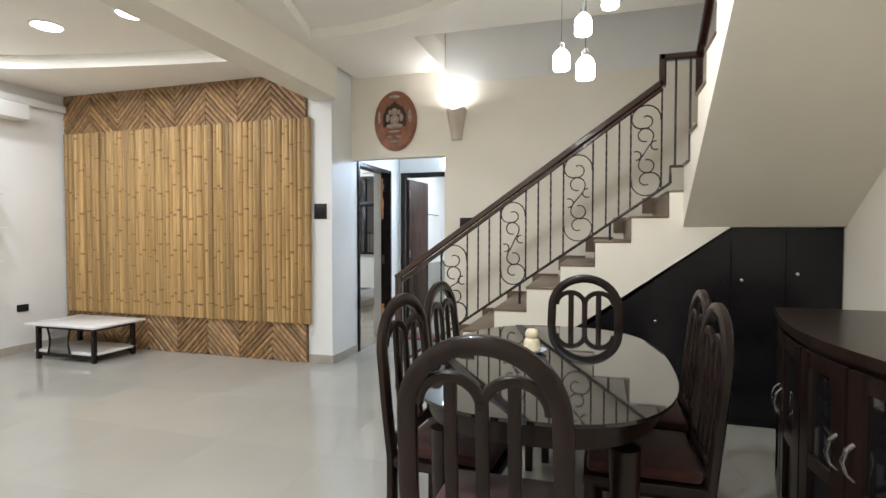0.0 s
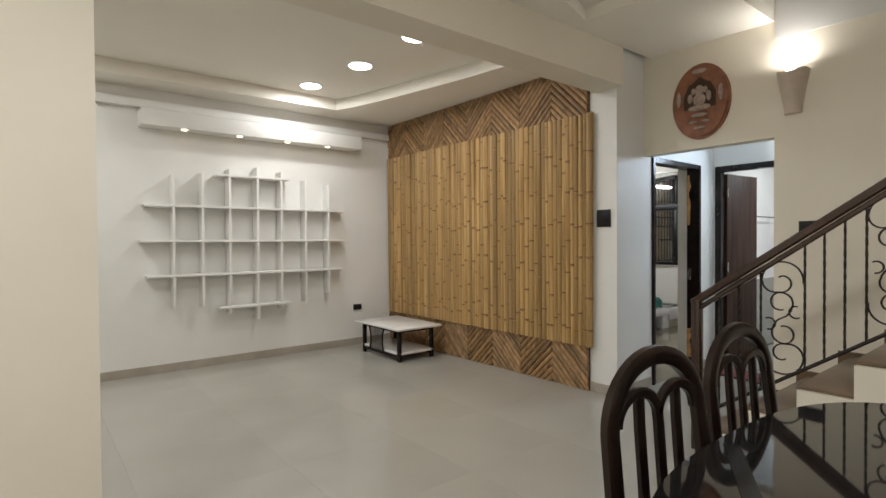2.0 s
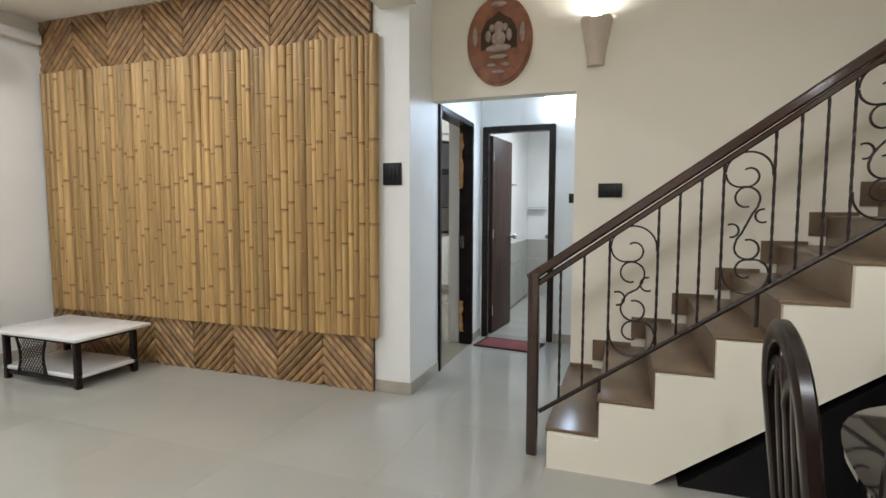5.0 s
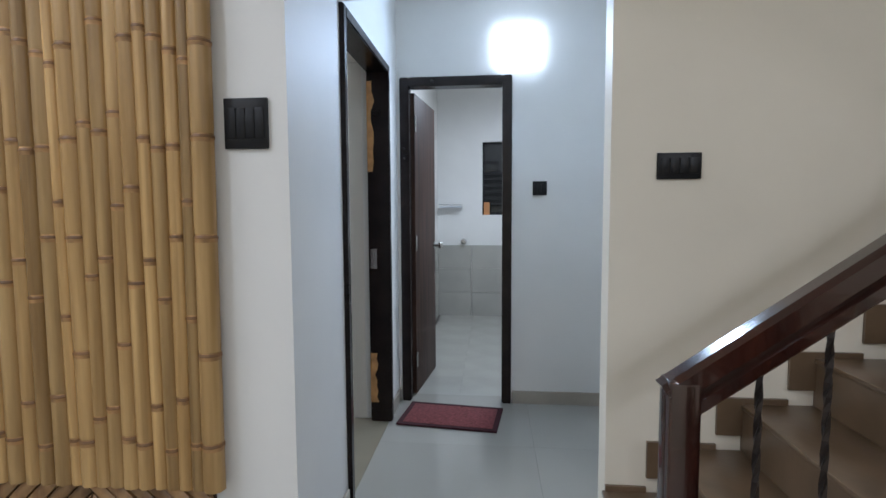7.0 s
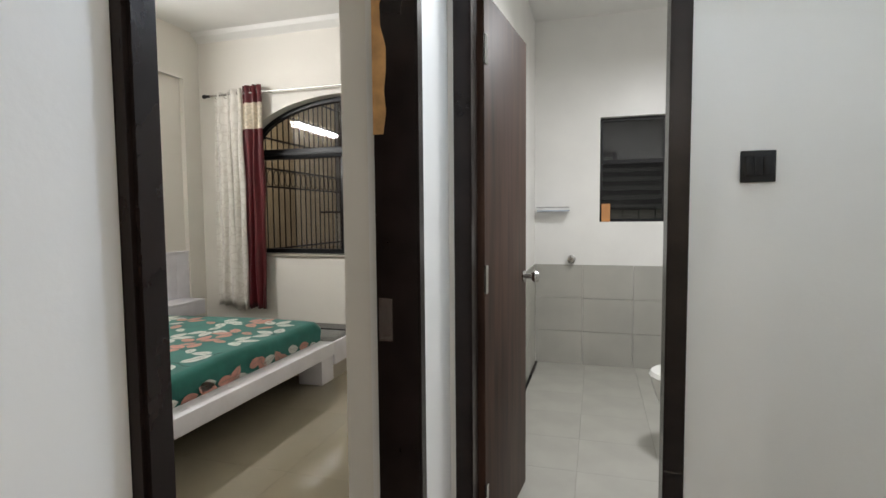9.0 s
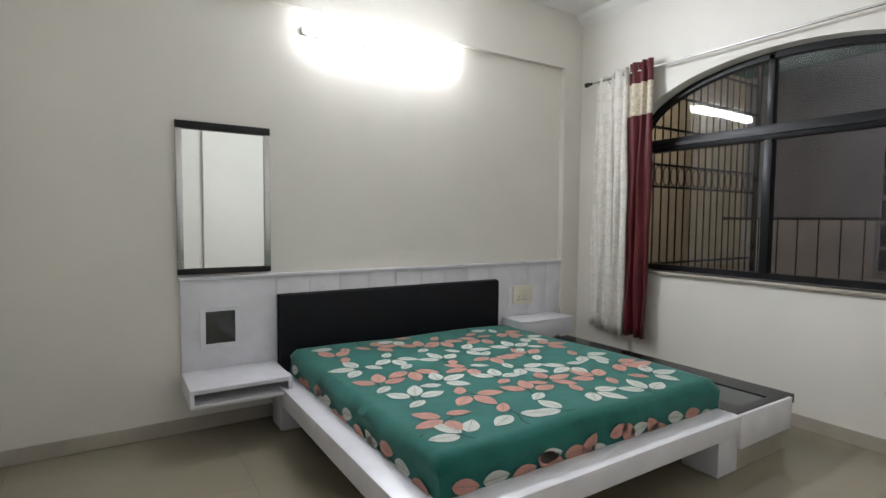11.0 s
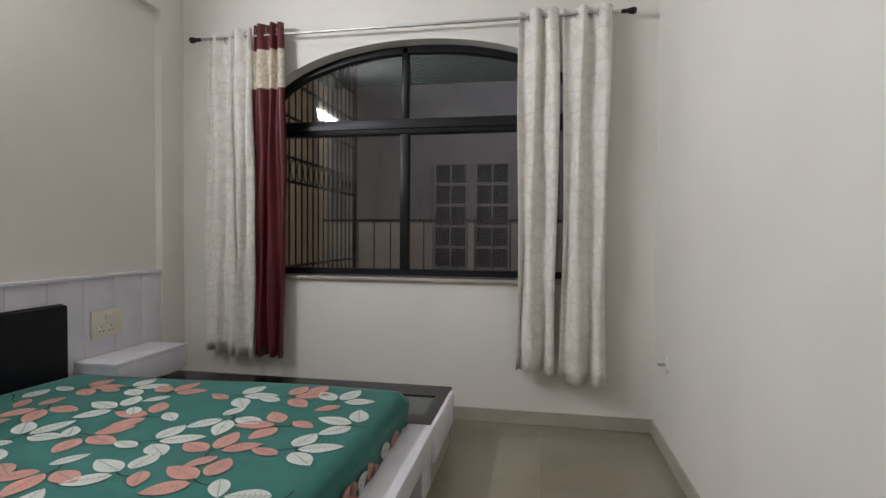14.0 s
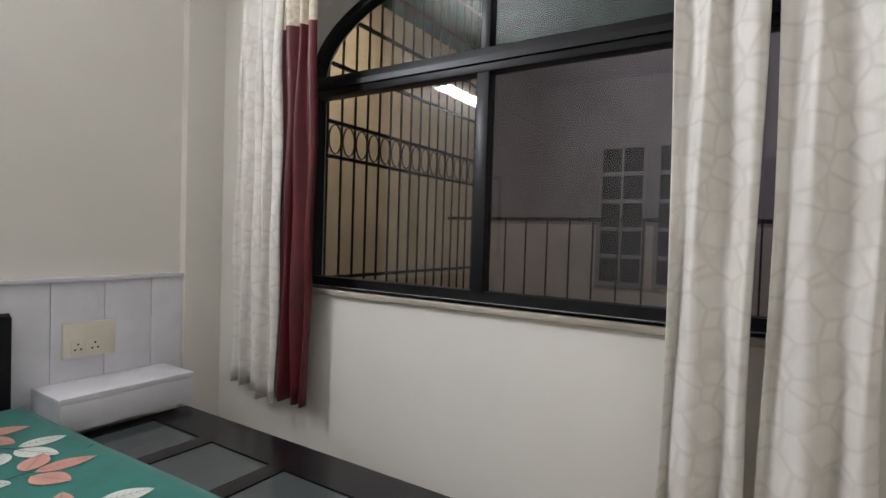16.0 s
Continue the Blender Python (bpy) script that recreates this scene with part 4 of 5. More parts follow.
# ---- bedroom ----
win = thing("window_1", pose(0, WY, 0), "black framed arched bedroom window with sliding panes", "window", kind="structure")


def arch_ring(inset, n=30):
    a, b = (WX1 - WX0) / 2 - inset, 0.47 - inset
    return [(WX0 + inset, 0.91 + inset), (WX1 - inset, 0.91 + inset)] + [(WXC + a * math.cos(math.pi * k / n), 1.98 + b * math.sin(math.pi * k / n)) for k in range(n + 1)]


part("window_frame", holed(arch_ring(0.001), [arch_ring(0.045)], 0.11, 0.17, "y"), M_BLACK, win, "black arched frame", 0.4)
part("transom", boxes((WX0 + 0.04, WX1 - 0.04, 0.10, 0.175, 1.865, 1.965), bevel=0.004), M_BLACK, win)
part("transom_rib", boxes((WX0 + 0.04, WX1 - 0.04, 0.085, 0.10, 1.90, 1.925)), M_BLACK, win)
part("mullion", boxes((WXM - 0.028, WXM + 0.028, 0.10, 0.165, 0.95, 1.865), bevel=0.003), M_BLACK, win)
part("mullion", boxes((WXM - 0.022, WXM + 0.022, 0.11, 0.165, 1.965, 2.44), bevel=0.003), M_BLACK, win)
p1 = part("pane", boxes((WX0 + 0.04, WXM - 0.025, 0.150, 0.154, 0.95, 1.87)), M_GLASS, win)
p2 = part("pane", boxes((WXM + 0.025, WX1 - 0.04, 0.130, 0.134, 0.95, 1.87)), M_MESH, win, "tinted sliding pane")
a_in = arch_ring(0.04)
p3 = part("pane", prism([(WX0 + 0.04, 1.965), (WX1 - 0.04, 1.965)] + [p for p in a_in[2:] if p[1] > 1.985], 0.138, 0.142, "y"), M_GLASS, win, "", 0.3)
for p in (p1, p2, p3):
    p.visible_shadow = False
part("window_sill", boxes((WX0 - 0.05, WX1 + 0.05, -0.025, 0.10, 0.885, 0.91), bevel=0.005), M_SKIRT, win, "grey stone sill")

# outside
struct("ground", boxes((-40, 40, WY + 0.22, 60, -0.4, -0.2)), M_HOUSE, "dark paved ground outside", "ground")
struct("yard_wall", boxes((-6.75, -6.6, WY + 0.22, 13.0, -0.2, 3.4)), M_OUTWALL, "tan rendered side wall of the yard")
house = thing("neighbour_house", pose(0, 13.0, -0.2), "grey rendered house facade across the yard at night", "house")
part("wall", boxes((-6.6, 3, 0, 0.3, 0, 4.2)), M_HOUSE, house)
part("plinth_band", boxes((-6.6, 3, -0.06, 0, 0, 1.55)), M_SKIRT, house, "paler lower wall band")
for wx in (-4.80, -4.22):
    w = part("window", holed(rect(wx - 0.25, wx + 0.25, 0.9, 2.42), [rect(wx - 0.21 + 0.22 * i, wx - 0.01 + 0.22 * i, 0.95 + 0.29 * j, 1.20 + 0.29 * j) for i in range(2) for j in range(5)], -0.10, -0.07, "y"), M_HOUSE, house)
    part("pane", boxes((wx - 0.24, wx + 0.24, -0.068, -0.062, 0.92, 2.40)), M_LEATHER, w)
struct("net_roof", boxes((-6.6, -1.5, WY + 0.3, 13.0, 3.30, 3.32)), M_NET, "green shade net over the yard", "canopy")
grille = thing("yard_grille", pose(-5.62, 0, 0), "rusty iron security grille beside the yard", "grille")
for k in range(17):
    y = WY + 0.35 + 0.115 * k
    part("bar", sweep([(0, y, 0.55), (0, y, 3.2)], 0.014, 0.014, sides=5), M_IRON, grille)
for y in (WY + 0.3, WY + 2.24):
    part("post", boxes((-0.02, 0.02, y - 0.02, y + 0.02, -0.2, 3.2)), M_IRON, grille)
for z in (0.6, 0.92, 1.62, 1.82, 2.15, 2.45, 2.75, 3.05):
    part("cross_bar", boxes((-0.01, 0.01, WY + 0.3, WY + 2.25, z - 0.01, z + 0.01)), M_IRON, grille)
for k in range(16):
    y = WY + 0.40 + 0.115 * k
    part("ring", sweep([(0.012, y + 0.05 * math.cos(a * 0.5236), 1.72 + 0.085 * math.sin(a * 0.5236)) for a in range(12)], 0.008, 0.008, normal=(1, 0, 0), closed=True, sides=4), M_IRON, grille)
grille2 = thing("front_grille", pose(0, 11.4, 0), "low iron bar fence across the yard", "fence")
for k in range(24):
    x = -5.6 + 0.19 * k
    part("bar", sweep([(x, 0, -0.2), (x, 0, 1.35)], 0.014, 0.014, sides=5), M_IRON, grille2)
part("cross_bar", boxes((-6.0, -1.4, -0.01, 0.01, 1.33, 1.36)), M_IRON, grille2)


# curtains
def curtain(name, x0, x1, ztop, zbot, folds, label, material, amp=0.035, seed=0, y=-0.085, spread=1.0, band=None):
    rnd = random.Random(seed)
    c = thing(name, pose((x0 + x1) / 2, WY + y, 0), label, "curtain", "bedroom curtains")
    bm = bmesh.new()
    nx, nz = folds * 10, 26
    ph = [rnd.uniform(-0.5, 0.5) for _ in range(folds + 1)]
    grid = []
    for j in range(nz + 1):
        z = ztop + (zbot - ztop) * j / nz
        t = j / nz
        row = []
        for i in range(nx + 1):
            u = i / nx
            k = u * folds
            fold = math.sin(2 * math.pi * k + ph[min(folds, int(k))] * 0.6 * t)
            x = (u - 0.5) * (x1 - x0) * (1 + (spread - 1) * t) + 0.012 * math.sin(5 * t + 9 * u + seed)
            row.append(bm.verts.new((x, amp * fold * (0.75 + 0.25 * t) + 0.006 * math.sin(17 * t + 7 * u), z + 0.006 * math.sin(2 * math.pi * k) * t)))
        grid.append(row)
    for j in range(nz):
        for i in range(nx):
            f = bm.faces.new((grid[j][i], grid[j][i + 1], grid[j + 1][i + 1], grid[j + 1][i]))
            zc = (grid[j][i].co.z + grid[j + 1][i].co.z) / 2
            f.material_index = 1 if band and band[0] < zc < band[1] else 0
    ob = part("cloth", bm, material, c, smooth=1.5)
    md = ob.modifiers.new("thickness", "SOLIDIFY")
    md.thickness = 0.003
    for k in range(folds):
        e = part("eyelet", sweep([(0.022 * math.cos(a * 0.5236), 0, 0.022 * math.sin(a * 0.5236)) for a in range(12)], 0.006, 0.006, normal=(0, 1, 0), closed=True, sides=5), M_STEEL, c)
        e.matrix_local = pose((x1 - x0) * ((k + 0.5) / folds - 0.5), 0, ztop - 0.045, 0, 0, 60)
    return c


def damask(m):
    """Cell outlines woven into the cloth."""
    nt = m.node_tree
    b = nt.nodes["Principled BSDF"]
    tc = next(n for n in nt.nodes if n.type == "TEX_COORD")
    vo = nt.nodes.new("ShaderNodeTexVoronoi")
    vo.feature = "DISTANCE_TO_EDGE"
    vo.inputs["Scale"].default_value = 8
    vo.inputs["Randomness"].default_value = 0.65
    mp = nt.nodes.new("ShaderNodeMapping")
    mp.inputs["Scale"].default_value = (1.7, 0.2, 1.45)
    nt.links.new(tc.outputs["Object"], mp.inputs["Vector"])
    nt.links.new(mp.outputs["Vector"], vo.inputs["Vector"])
    mr = nt.nodes.new("ShaderNodeMapRange")
    mr.inputs["From Max"].default_value = 0.10
    nt.links.new(vo.outputs["Distance"], mr.inputs["Value"])
    mx = nt.nodes.new("ShaderNodeMix")
    mx.data_type = "RGBA"
    old = b.inputs["Base Color"].links[0].from_socket
    nt.links.new(mr.outputs["Result"], mx.inputs["Factor"])
    mx.inputs["A"].default_value = (0.66, 0.62, 0.56, 1)
    nt.links.new(old, mx.inputs["B"])
    nt.links.new(mx.outputs["Result"], b.inputs["Base Color"])


damask(M_CURT)
curtain("curtain", -5.83, -5.62, 2.53, 0.38, 2, "ivory patterned curtain panel drawn aside", M_CURT, 0.03, 1)
curtain("curtain", -5.64, -5.47, 2.55, 0.35, 2, "ivory patterned curtain panel drawn aside", M_CURT, 0.035, 2, y=-0.10)
curtain("curtain", -5.47, -5.25, 2.57, 0.37, 3, "maroon satin curtain with an ivory band", [M_MAROON, M_BAND], 0.03, 3, y=-0.10, band=(2.13, 2.42))
curtain("curtain", -3.72, -3.50, 2.54, 0.36, 2, "ivory patterned curtain panel drawn aside", M_CURT, 0.04, 4, y=-0.10, spread=1.12)
curtain("curtain", -3.46, -3.20, 2.54, 0.30, 2, "ivory patterned curtain panel drawn aside", M_CURT, 0.04, 5, y=-0.10, spread=1.05)
rod = thing("curtain_rod", pose(0, WY - 0.09, 2.50), "steel curtain rod with black finials", "curtain rod")
part("pole", sweep([(-5.86, 0, 0), (-3.14, 0, 0)], 0.018, 0.018, normal=(0, 0, 1)), M_STEEL, rod)
for x, s in ((-5.86, -1), (-3.14, 1)):
    part("finial", lathe([(0.010, 0), (0.014, 0.02), (0.012, 0.03), (0.022, 0.07), (0.016, 0.085)], 12), M_BLACK, rod, "black finial").matrix_local = pose(x, 0, 0, 0, 90 * s)
for x in (-5.75, -3.25):
    part("bracket", boxes((x - 0.012, x + 0.012, -0.01, 0.088, -0.015, 0.0)), M_STEEL, rod)

# bed head panelling
head = thing("wall_panelling", pose(EX, 0, 0), "white laminate wall panelling behind the bed", "wall panel")
ys = [5.77, 6.335] + [6.335 + (8.94 - 6.335) * k / 12 for k in range(1, 13)]
for a, b in zip(ys, ys[1:]):
    z0 = 0.36
    part("panel", boxes((0.001, 0.03, a + 0.001, b - 0.001, z0, 0.925), bevel=0.0015), M_LAM, head)
part("cap", boxes((0.001, 0.045, 5.765, 8.945, 0.926, 0.945), bevel=0.002), M_LAM, head)
hbd = thing("headboard", pose(EX, 0, 0), "black padded leatherette headboard", "headboard")
part("backing", boxes((0.031, 0.05, 6.335, 8.14, 0.19, 0.81)), M_BLACKLAM, hbd)
part("pad", boxes((0.051, 0.09, 6.337, 8.138, 0.30, 0.808), bevel=0.014), M_LEATHER, hbd, "black leatherette pad")
niche = thing("wall_niche", pose(EX + 0.03, 5.99, 0.63), "small framed niche with grey glass", "niche")
part("frame", holed(rect(-0.115, 0.115, -0.13, 0.13), [rect(-0.085, 0.085, -0.10, 0.10)], 0.001, 0.016, "x"), M_LAM, niche)
part("glass", boxes((0.001, 0.004, -0.085, 0.085, -0.10, 0.10)), M_SMOKE, niche)
part("back", boxes((0.0002, 0.0008, -0.085, 0.085, -0.10, 0.10)), M_SKIRT, niche)
mr = thing("wall_mirror", pose(EX, 6.03, 0), "mirror in a black and grey frame above the side panel", "mirror")
part("glass", boxes((0.004, 0.010, -0.245, 0.245, 0.99, 1.83)), M_MIRROR, mr)
part("frame_side", boxes((0.001, 0.03, -0.27, -0.235, 0.96, 1.86), bevel=0.002), M_STEEL, mr, "grey side frame")
part("frame_side", boxes((0.001, 0.03, 0.235, 0.27, 0.96, 1.86), bevel=0.002), M_STEEL, mr, "grey side frame")
part("frame_top", boxes((0.001, 0.032, -0.27, 0.27, 1.825, 1.87), bevel=0.002), M_BLACK, mr, "black frame bar")
part("frame_bottom", boxes((0.001, 0.032, -0.27, 0.27, 0.96, 0.995), bevel=0.002), M_BLACK, mr, "black frame bar")
tube = thing("tube_light", pose(EX, 7.12, 2.53), "fluorescent tube light on the bed head wall, lit", "wall lamp")
part("batten", boxes((0.001, 0.045, -0.61, 0.61, -0.025, 0.025), bevel=0.004), M_WHITE, tube)
# Tube is thicker than a real one; the extra girth stands for bloom.
part("tube", sweep([(0.07, -0.59, 0), (0.07, 0.59, 0)], 0.05, 0.07, normal=(0, 0, 1), sides=10), E_TUBE, tube, "glowing tube")
socket = thing("power_socket", pose(EX + 0.03, 8.44, 0.66), "ivory double power socket on the panelling", "socket")
part("plate", boxes((0.001, 0.014, -0.11, 0.11, -0.08, 0.08), bevel=0.004), M_IVORY, socket)
for k in (-0.05, 0.02):
    part("outlet", boxes((0.014, 0.017, k - 0.028, k + 0.028, -0.06, 0.0), bevel=0.003), M_IVORY, socket)
    for dy, dz in ((0, -0.018), (-0.012, -0.042), (0.012, -0.042)):
        part("pin_hole", boxes((0.017, 0.0175, k + dy - 0.004, k + dy + 0.004, dz - 0.004, dz + 0.004)), M_BLACK, socket)
part("switch", boxes((0.014, 0.018, -0.02, 0.03, 0.02, 0.055), bevel=0.002), M_IVORY, socket)


def night_table(name, y0, y1, z0, z1, depth, label):
    n = thing(name, pose(EX + 0.03, 0, 0), label, "bedside table")
    part("top", boxes((0.001, depth, y0, y1, z1 - 0.025, z1), bevel=0.002), M_LAM, n)
    part("bottom", boxes((0.001, depth, y0, y1, z0, z0 + 0.02), bevel=0.002), M_LAM, n)
    for a in (y0, y1 - 0.02):
        part("side", boxes((0.001, depth - 0.001, a, a + 0.02, z0 + 0.02, z1 - 0.025)), M_LAM, n)
    return n


night_table("bedside_shelf", 5.77, 6.315, 0.27, 0.375, 0.40, "white laminate floating bedside shelf with an open slot")
nt2 = night_table("bedside_table", 8.22, 8.79, 0.335, 0.48, 0.27, "white laminate bedside drawer box")
part("drawer_front", boxes((0.255, 0.272, 8.225, 8.785, 0.337, 0.454), bevel=0.002), M_LAM, nt2)

# bed
bed = thing("bed", pose(0, 0, 0), "low white platform bed with a black glass side deck", "bed")
BX0, BX1, BY0, BY1, BZ = EX + 0.095, -4.065, 6.265, 8.70, 0.30
part("side_rail", boxes((BX0, BX1, BY0, BY0 + 0.13, 0.19, BZ), bevel=0.004), M_LAM, bed)
part("foot_rail", boxes((BX1 - 0.13, BX1, BY0 + 0.131, 8.17, 0.20, BZ), bevel=0.004), M_LAM, bed)
part("foot_fascia", boxes((BX1 - 0.02, BX1, 8.171, BY1 + 0.02, 0.12, BZ), bevel=0.003), M_LAM, bed)
part("platform", boxes((BX0, BX1 - 0.131, BY0 + 0.131, 8.17, 0.20, 0.26)), M_DARK, bed)
part("foot_post", boxes((BX1 - 0.22, BX1 - 0.02, BY0 + 0.02, BY0 + 0.20, 0, 0.20), bevel=0.004), M_LAM, bed)
part("foot_post", boxes((BX1 - 0.22, BX1 - 0.02, 8.0, 8.18, 0, 0.20), bevel=0.004), M_LAM, bed)
part("head_post", boxes((BX0, BX0 + 0.2, BY0 + 0.02, BY0 + 0.20, 0, 0.20), bevel=0.004), M_LAM, bed)
deck_holes = [rect(BX0 + 0.20 + 0.44 * k, BX0 + 0.56 + 0.44 * k, 8.30, 8.60) for k in range(4)]
part("deck", holed(rect(BX0 + 0.14, BX1 - 0.021, 8.171, BY1 + 0.09), deck_holes, BZ - 0.05, BZ), M_BLACKLAM, bed, "black laminate side deck", 0.3)
for k in range(4):
    x0 = BX0 + 0.20 + 0.44 * k
    part("glass_panel", boxes((x0 + 0.002, x0 + 0.358, 8.302, 8.598, BZ - 0.016, BZ - 0.006)), M_FROST, bed, "frosted glass inset")
part("deck_base", boxes((BX0 + 0.14, BX1 - 0.021, 8.171, BY1, 0.0, BZ - 0.06)), M_SKIRT, bed)

# mattress with printed sheet
MX0, MX1, MY0, MY1, MZ = BX0 + 0.01, -4.20, 6.395, 8.19, 0.45


def sheet_z(x, y):
    return MZ + 0.006 * math.sin(3.1 * x + 1.2 * y) + 0.005 * math.sin(6 * y - 2 * x) + 0.004 * noise.noise(Vector((x * 4, y * 4, 0)))


mt = thing("mattress", pose(0, 0, 0), "mattress under a green bedsheet printed with white and pink leaves", "mattress")
bm = bmesh.new()
NX, NY, R = 56, 56, 0.05
grid = []
for i in range(NX + 1):
    row = []
    for j in range(NY + 1):
        x, y = MX0 + (MX1 - MX0) * i / NX, MY0 + (MY1 - MY0) * j / NY
        e = min(x - MX0, MX1 - x, y - MY0, MY1 - y)
        drop = R - math.sqrt(max(0.0, R * R - max(0.0, R - e) ** 2))
        row.append(bm.verts.new((x, y, sheet_z(x, y) - drop)))
    grid.append(row)
for i in range(NX):
    for j in range(NY):
        bm.faces.new((grid[i][j], grid[i + 1][j], grid[i + 1][j + 1], grid[i][j + 1]))
rim = [grid[i][0] for i in range(NX)] + [grid[NX][j] for j in range(NY)] + [grid[i][NY] for i in range(NX, 0, -1)] + [grid[0][j] for j in range(NY, 0, -1)]
prev = rim
for z in (0.38, 0.32, 0.265):
    ring = [bm.verts.new((v.co.x + 0.006 * math.sin(9 * v.co.y + 40 * z) , v.co.y + 0.008 * math.sin(11 * v.co.x + 30 * z), z)) for v in rim]
    for k in range(len(ring)):
        q = (k + 1) % len(ring)
        bm.faces.new((prev[k], prev[q], ring[q], ring[k]))
    prev = ring
bm.faces.new(prev)
part("bedsheet", bm, M_GREEN, mt, "green cotton sheet", 1.2)


def on_sheet(u, v):
    """A point of the unfolded cloth laid on the mattress, 1.5 mm above it."""
    if v < MY0:
        return Vector((u, MY0 - 0.011, MZ - 0.03 - (MY0 - v))) if MY0 - v > 0.03 else Vector((u, MY0 + 0.004, MZ - 0.012))
    if u > MX1:
        return Vector((MX1 + 0.011, v, MZ - 0.03 - (u - MX1))) if u - MX1 > 0.03 else Vector((MX1 - 0.004, v, MZ - 0.012))
    e = min(MX1 - u, v - MY0)
    drop = R - math.sqrt(max(0.0, R * R - max(0.0, R - e) ** 2))
    return Vector((u, v, sheet_z(u, v) - drop + 0.0035))


pr = random.Random(11)
leaves = {0: bmesh.new(), 1: bmesh.new()}
stems, veins = bmesh.new(), bmesh.new()


def leaf(bm, u, v, a, ln, wd):
    c, s = math.cos(a), math.sin(a)
    n = 9
    left, right = [], []
    for k in range(n + 1):
        t = k / n
        w = wd * math.sin(math.pi * t ** 0.85) ** 0.8 / 2 + 0.0005
        for side, lst in ((1, left), (-1, right)):
            p, q = t * ln, side * w
            uu, vv = u + p * c - q * s, v + p * s + q * c
            if vv < MY0 - 0.17 or uu > MX1 + 0.17 or uu < MX0 + 0.05 or vv > MY1 - 0.05:
                return
            lst.append(on_sheet(uu, vv))
    zone = {2 if p.x > MX1 + 0.005 else 1 if p.y < MY0 - 0.005 else 0 if p.x < MX1 - 0.03 and p.y > MY0 + 0.03 else 3 for p in left + right}
    if len(zone) > 1 or 3 in zone:
        return
    lv, rv = [bm.verts.new(p) for p in left], [bm.verts.new(p) for p in right]
    for k in range(n):
        bm.faces.new((lv[k], lv[k + 1], rv[k + 1], rv[k]))
    lift = Vector((0.0014, 0, 0)) if 2 in zone else Vector((0, -0.0014, 0)) if 1 in zone else Vector((0, 0, 0.0014))
    mid = [(p + q) / 2 + lift for p, q in zip(left, right)]
    across = (left[4] - right[4]).normalized() * 0.0011
    along = (left[5] - left[4]).normalized() * 0.0010
    rib = [(veins.verts.new(p + across), veins.verts.new(p - across)) for p in mid]
    for k in range(n):
        veins.faces.new((rib[k][0], rib[k + 1][0], rib[k + 1][1], rib[k][1]))
    for k in range(1, n - 1):
        for edge in (left, right):
            tip = mid[k + 1] + (edge[k + 1] + lift - mid[k + 1]) * 0.85
            veins.faces.new([veins.verts.new(p) for p in (mid[k] - along, mid[k] + along, tip)])


def stem(u, v, a, ln):
    c, s = math.cos(a), math.sin(a)
    prev = None
    for k in range(7):
        p = k / 6 * ln
        b = 0.012 * math.sin(k)
        uu, vv = u + p * c - b * s, v + p * s + b * c
        if vv < MY0 + 0.03 or uu > MX1 - 0.03 or uu < MX0 + 0.05 or vv > MY1 - 0.05:
            prev = None
            continue
        cur = [stems.verts.new(on_sheet(uu - w * s, vv + w * c) + Vector((0, 0, -0.0012))) for w in (-0.003, 0.003)]
        if prev:
            stems.faces.new((prev[0], prev[1], cur[1], cur[0]))
        prev = cur


gu = 0.265
for i in range(-1, 10):
    for j in range(-1, 9):
        cu = MX0 + (i + 0.5 * (j % 2)) * gu + pr.uniform(-0.04, 0.04)
        cv = MY0 - 0.05 + j * gu + pr.uniform(-0.04, 0.04)
        a = pr.uniform(-0.5, 0.5) + (math.pi / 2 if (i + j) % 3 == 0 else 0) + (math.pi if j % 2 else 0)
        col = (i + 2 * j) % 2
        stem(cu - 0.04 * math.cos(a), cv - 0.04 * math.sin(a), a, 0.17)
        for da, k in ((0.0, 1.05), (1.05, 0.9), (-1.05, 0.9)):
            leaf(leaves[col], cu + 0.03 * math.cos(a + da), cv + 0.03 * math.sin(a + da), a + da, 0.15 * k, 0.078)
        leaf(leaves[col if (i * j) % 3 else 1 - col], cu - 0.05 * math.cos(a + 0.9), cv - 0.05 * math.sin(a + 0.9), a + 2.5, 0.115, 0.060)
for k in range(13):
    leaf(leaves[k % 2], MX0 + 0.08 + 0.142 * k, MY0 - 0.10 - 0.02 * (k % 3 - 1), pr.uniform(-0.25, 0.25), 0.13, 0.06)
    leaf(leaves[(k + 1) % 2], MX1 + 0.10 + 0.02 * (k % 3 - 1), MY0 + 0.05 + 0.142 * k, math.pi / 2 + pr.uniform(-0.25, 0.25), 0.13, 0.06)
tagged(part("leaf_print", leaves[0], M_LEAFW, mt, "white printed leaves", 1.0), kind="stuff")
tagged(part("leaf_print", leaves[1], M_LEAFP, mt, "pink printed leaves", 1.0), kind="stuff")
tagged(part("vein_print", veins, M_VEIN, mt, "fine printed leaf veins", 1.0), kind="stuff")
tagged(part("stem_print", stems, M_STEM, mt, "dark printed stems", 1.0), kind="stuff")
ac = thing("wall_hook", pose(BX, 8.75, 0.50), "small wall stop knob on the ivory wall", "knob")
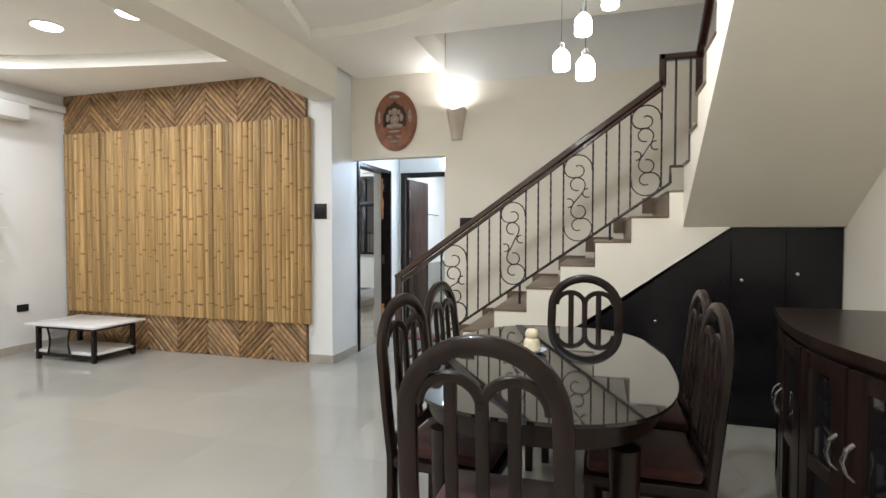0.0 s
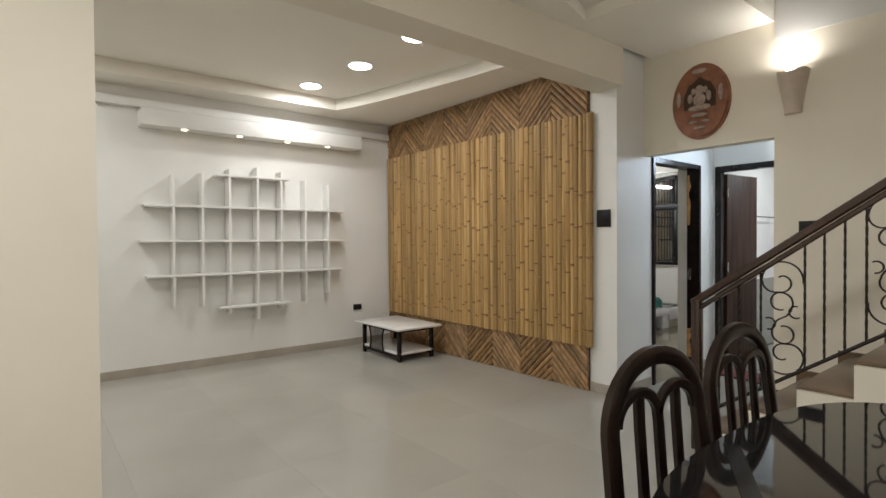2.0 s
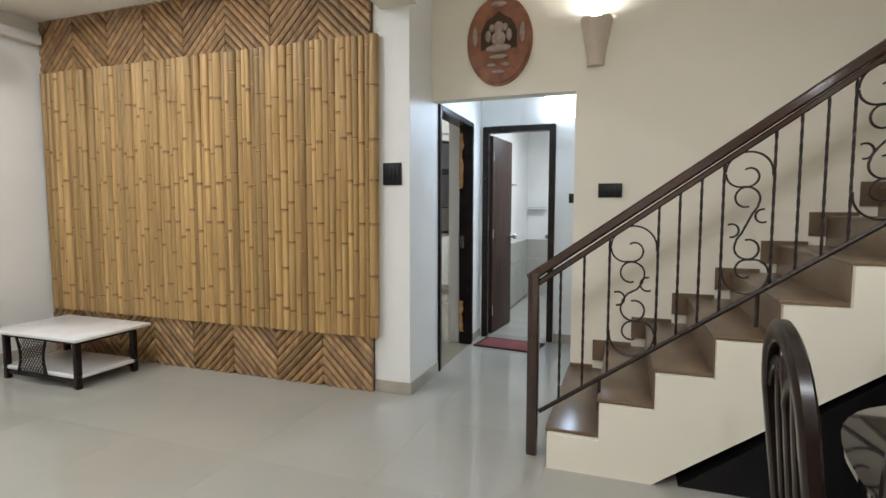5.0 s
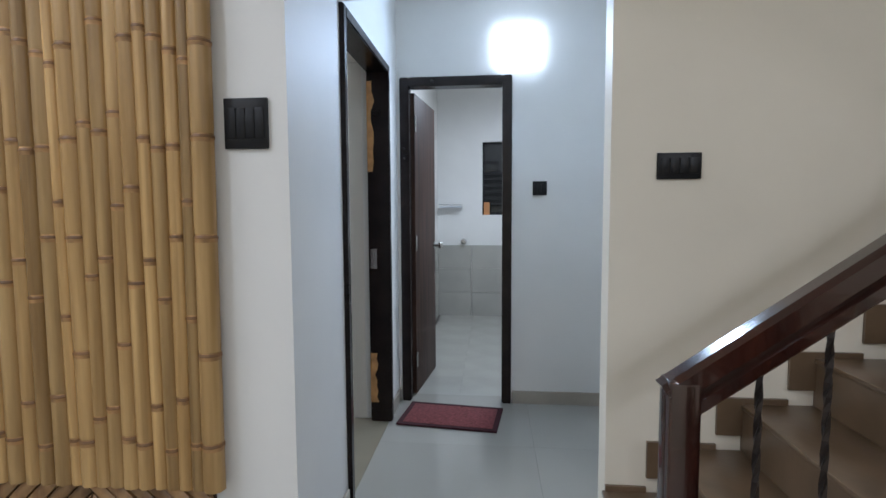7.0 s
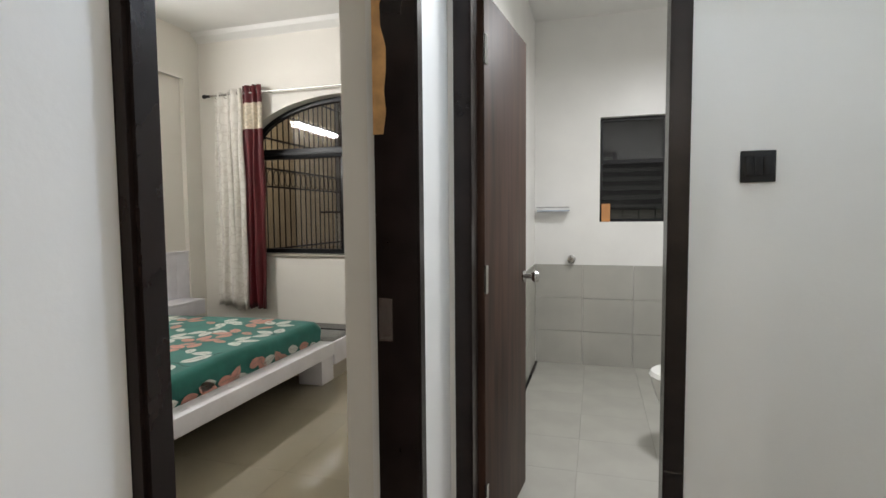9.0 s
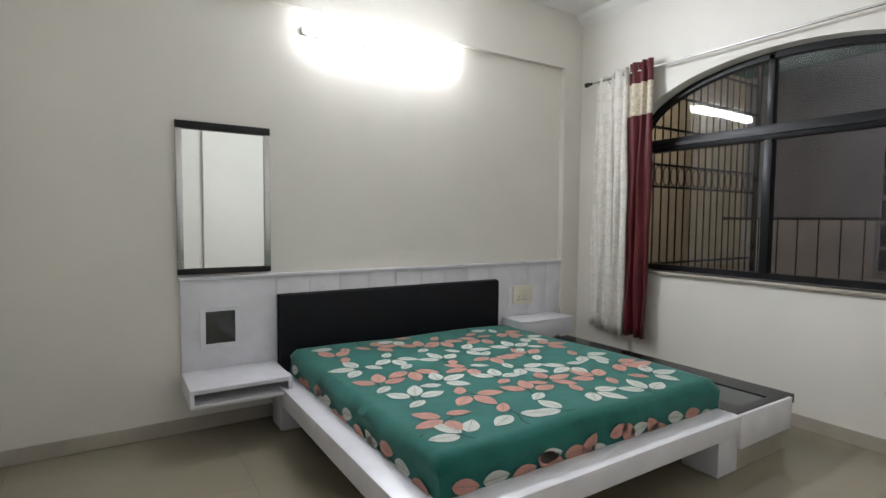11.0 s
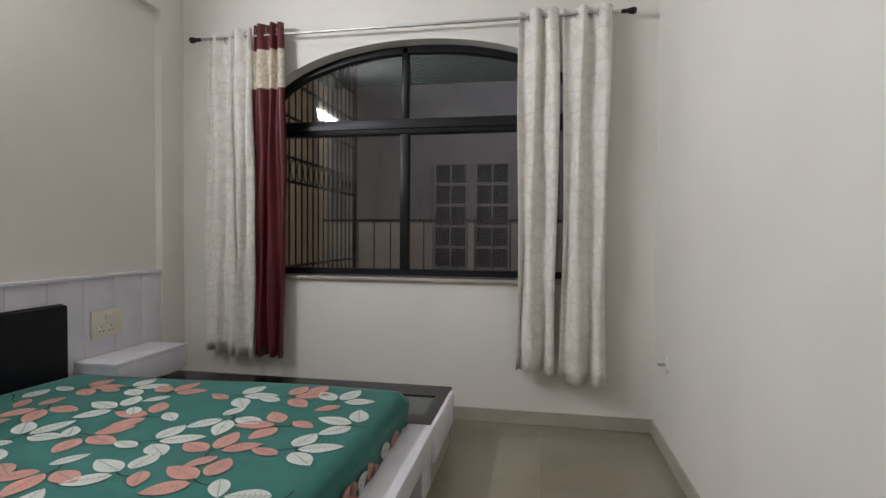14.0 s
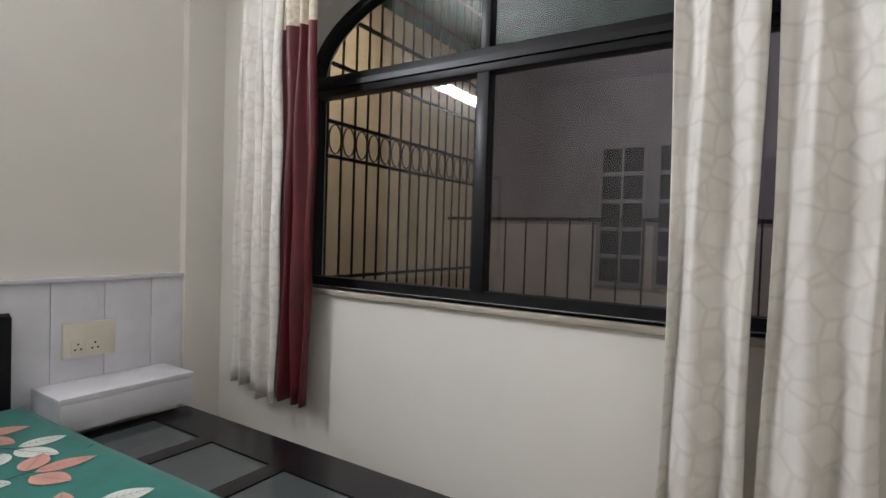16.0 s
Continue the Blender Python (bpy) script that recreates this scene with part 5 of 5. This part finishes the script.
part("stem", sweep([(-0.001, 0, 0), (-0.05, 0, 0)], 0.018, 0.018, normal=(0, 0, 1)), M_STEEL, ac)
part("rosette", lathe([(0.045, 0), (0.04, 0.008), (0.02, 0.012)], 14), M_BEDWALL, ac).matrix_local = pose(-0.001, 0, 0, 0, -90)


# ---- floor tiles ----
floor_ob = bpy.data.objects["floor"]
tile_mesh = {}


def lay(x0, x1, y0, y1, size, material, label):
    nx, ny = max(1, round((x1 - x0) / size)), max(1, round((y1 - y0) / size))
    wx, wy = (x1 - x0) / nx, (y1 - y0) / ny
    bm = boxes((-wx / 2 + 0.0004, wx / 2 - 0.0004, -wy / 2 + 0.0004, wy / 2 - 0.0004, -0.012, 0.0))
    src = part("tile", bm, material, floor_ob, "", None)
    for i in range(nx):
        for j in range(ny):
            ob = src if i == j == 0 else src.copy()
            if ob is not src:
                scene.collection.objects.link(ob)
            ob.matrix_local = pose(x0 + (i + 0.5) * wx, y0 + (j + 0.5) * wy, 0)


lay(LX, RX, BACK, AY, 0.8, M_FLOOR, "")
lay(HX, -0.9, AY, HY + 0.12, 0.8, M_FLOOR, "")
lay(HX, -0.6, HY + 0.12, WY, 0.4, M_BATHTILE, "")
lay(EX, HX, 4.96, 6.0, 0.8, M_BEDFLOOR, "")
lay(EX, -2.74, 6.0, WY, 0.8, M_BEDFLOOR, "")
lay(EX, -2.74, 4.59, 4.96, 0.8, M_BEDFLOOR, "")
# bathroom dado
dado = thing("bath_dado", pose(0, 0, 0), "pale beige tile dado round the bathroom", "tiles", kind="structure")
for k in range(5):
    for r in range(3):
        part("tile", boxes((-2.618 + 0.404 * k, -2.618 + 0.404 * k + 0.4, WY - 0.012, WY - 0.001, 0.285 * r, 0.285 * r + 0.282)), M_BATHTILE, dado, "", None)
for k in range(6):
    for r in range(3):
        part("tile", boxes((-2.619, -2.608, HY + 0.13 + 0.445 * k, HY + 0.13 + 0.445 * k + 0.442, 0.285 * r, 0.285 * r + 0.282)), M_BATHTILE, dado, "", None)
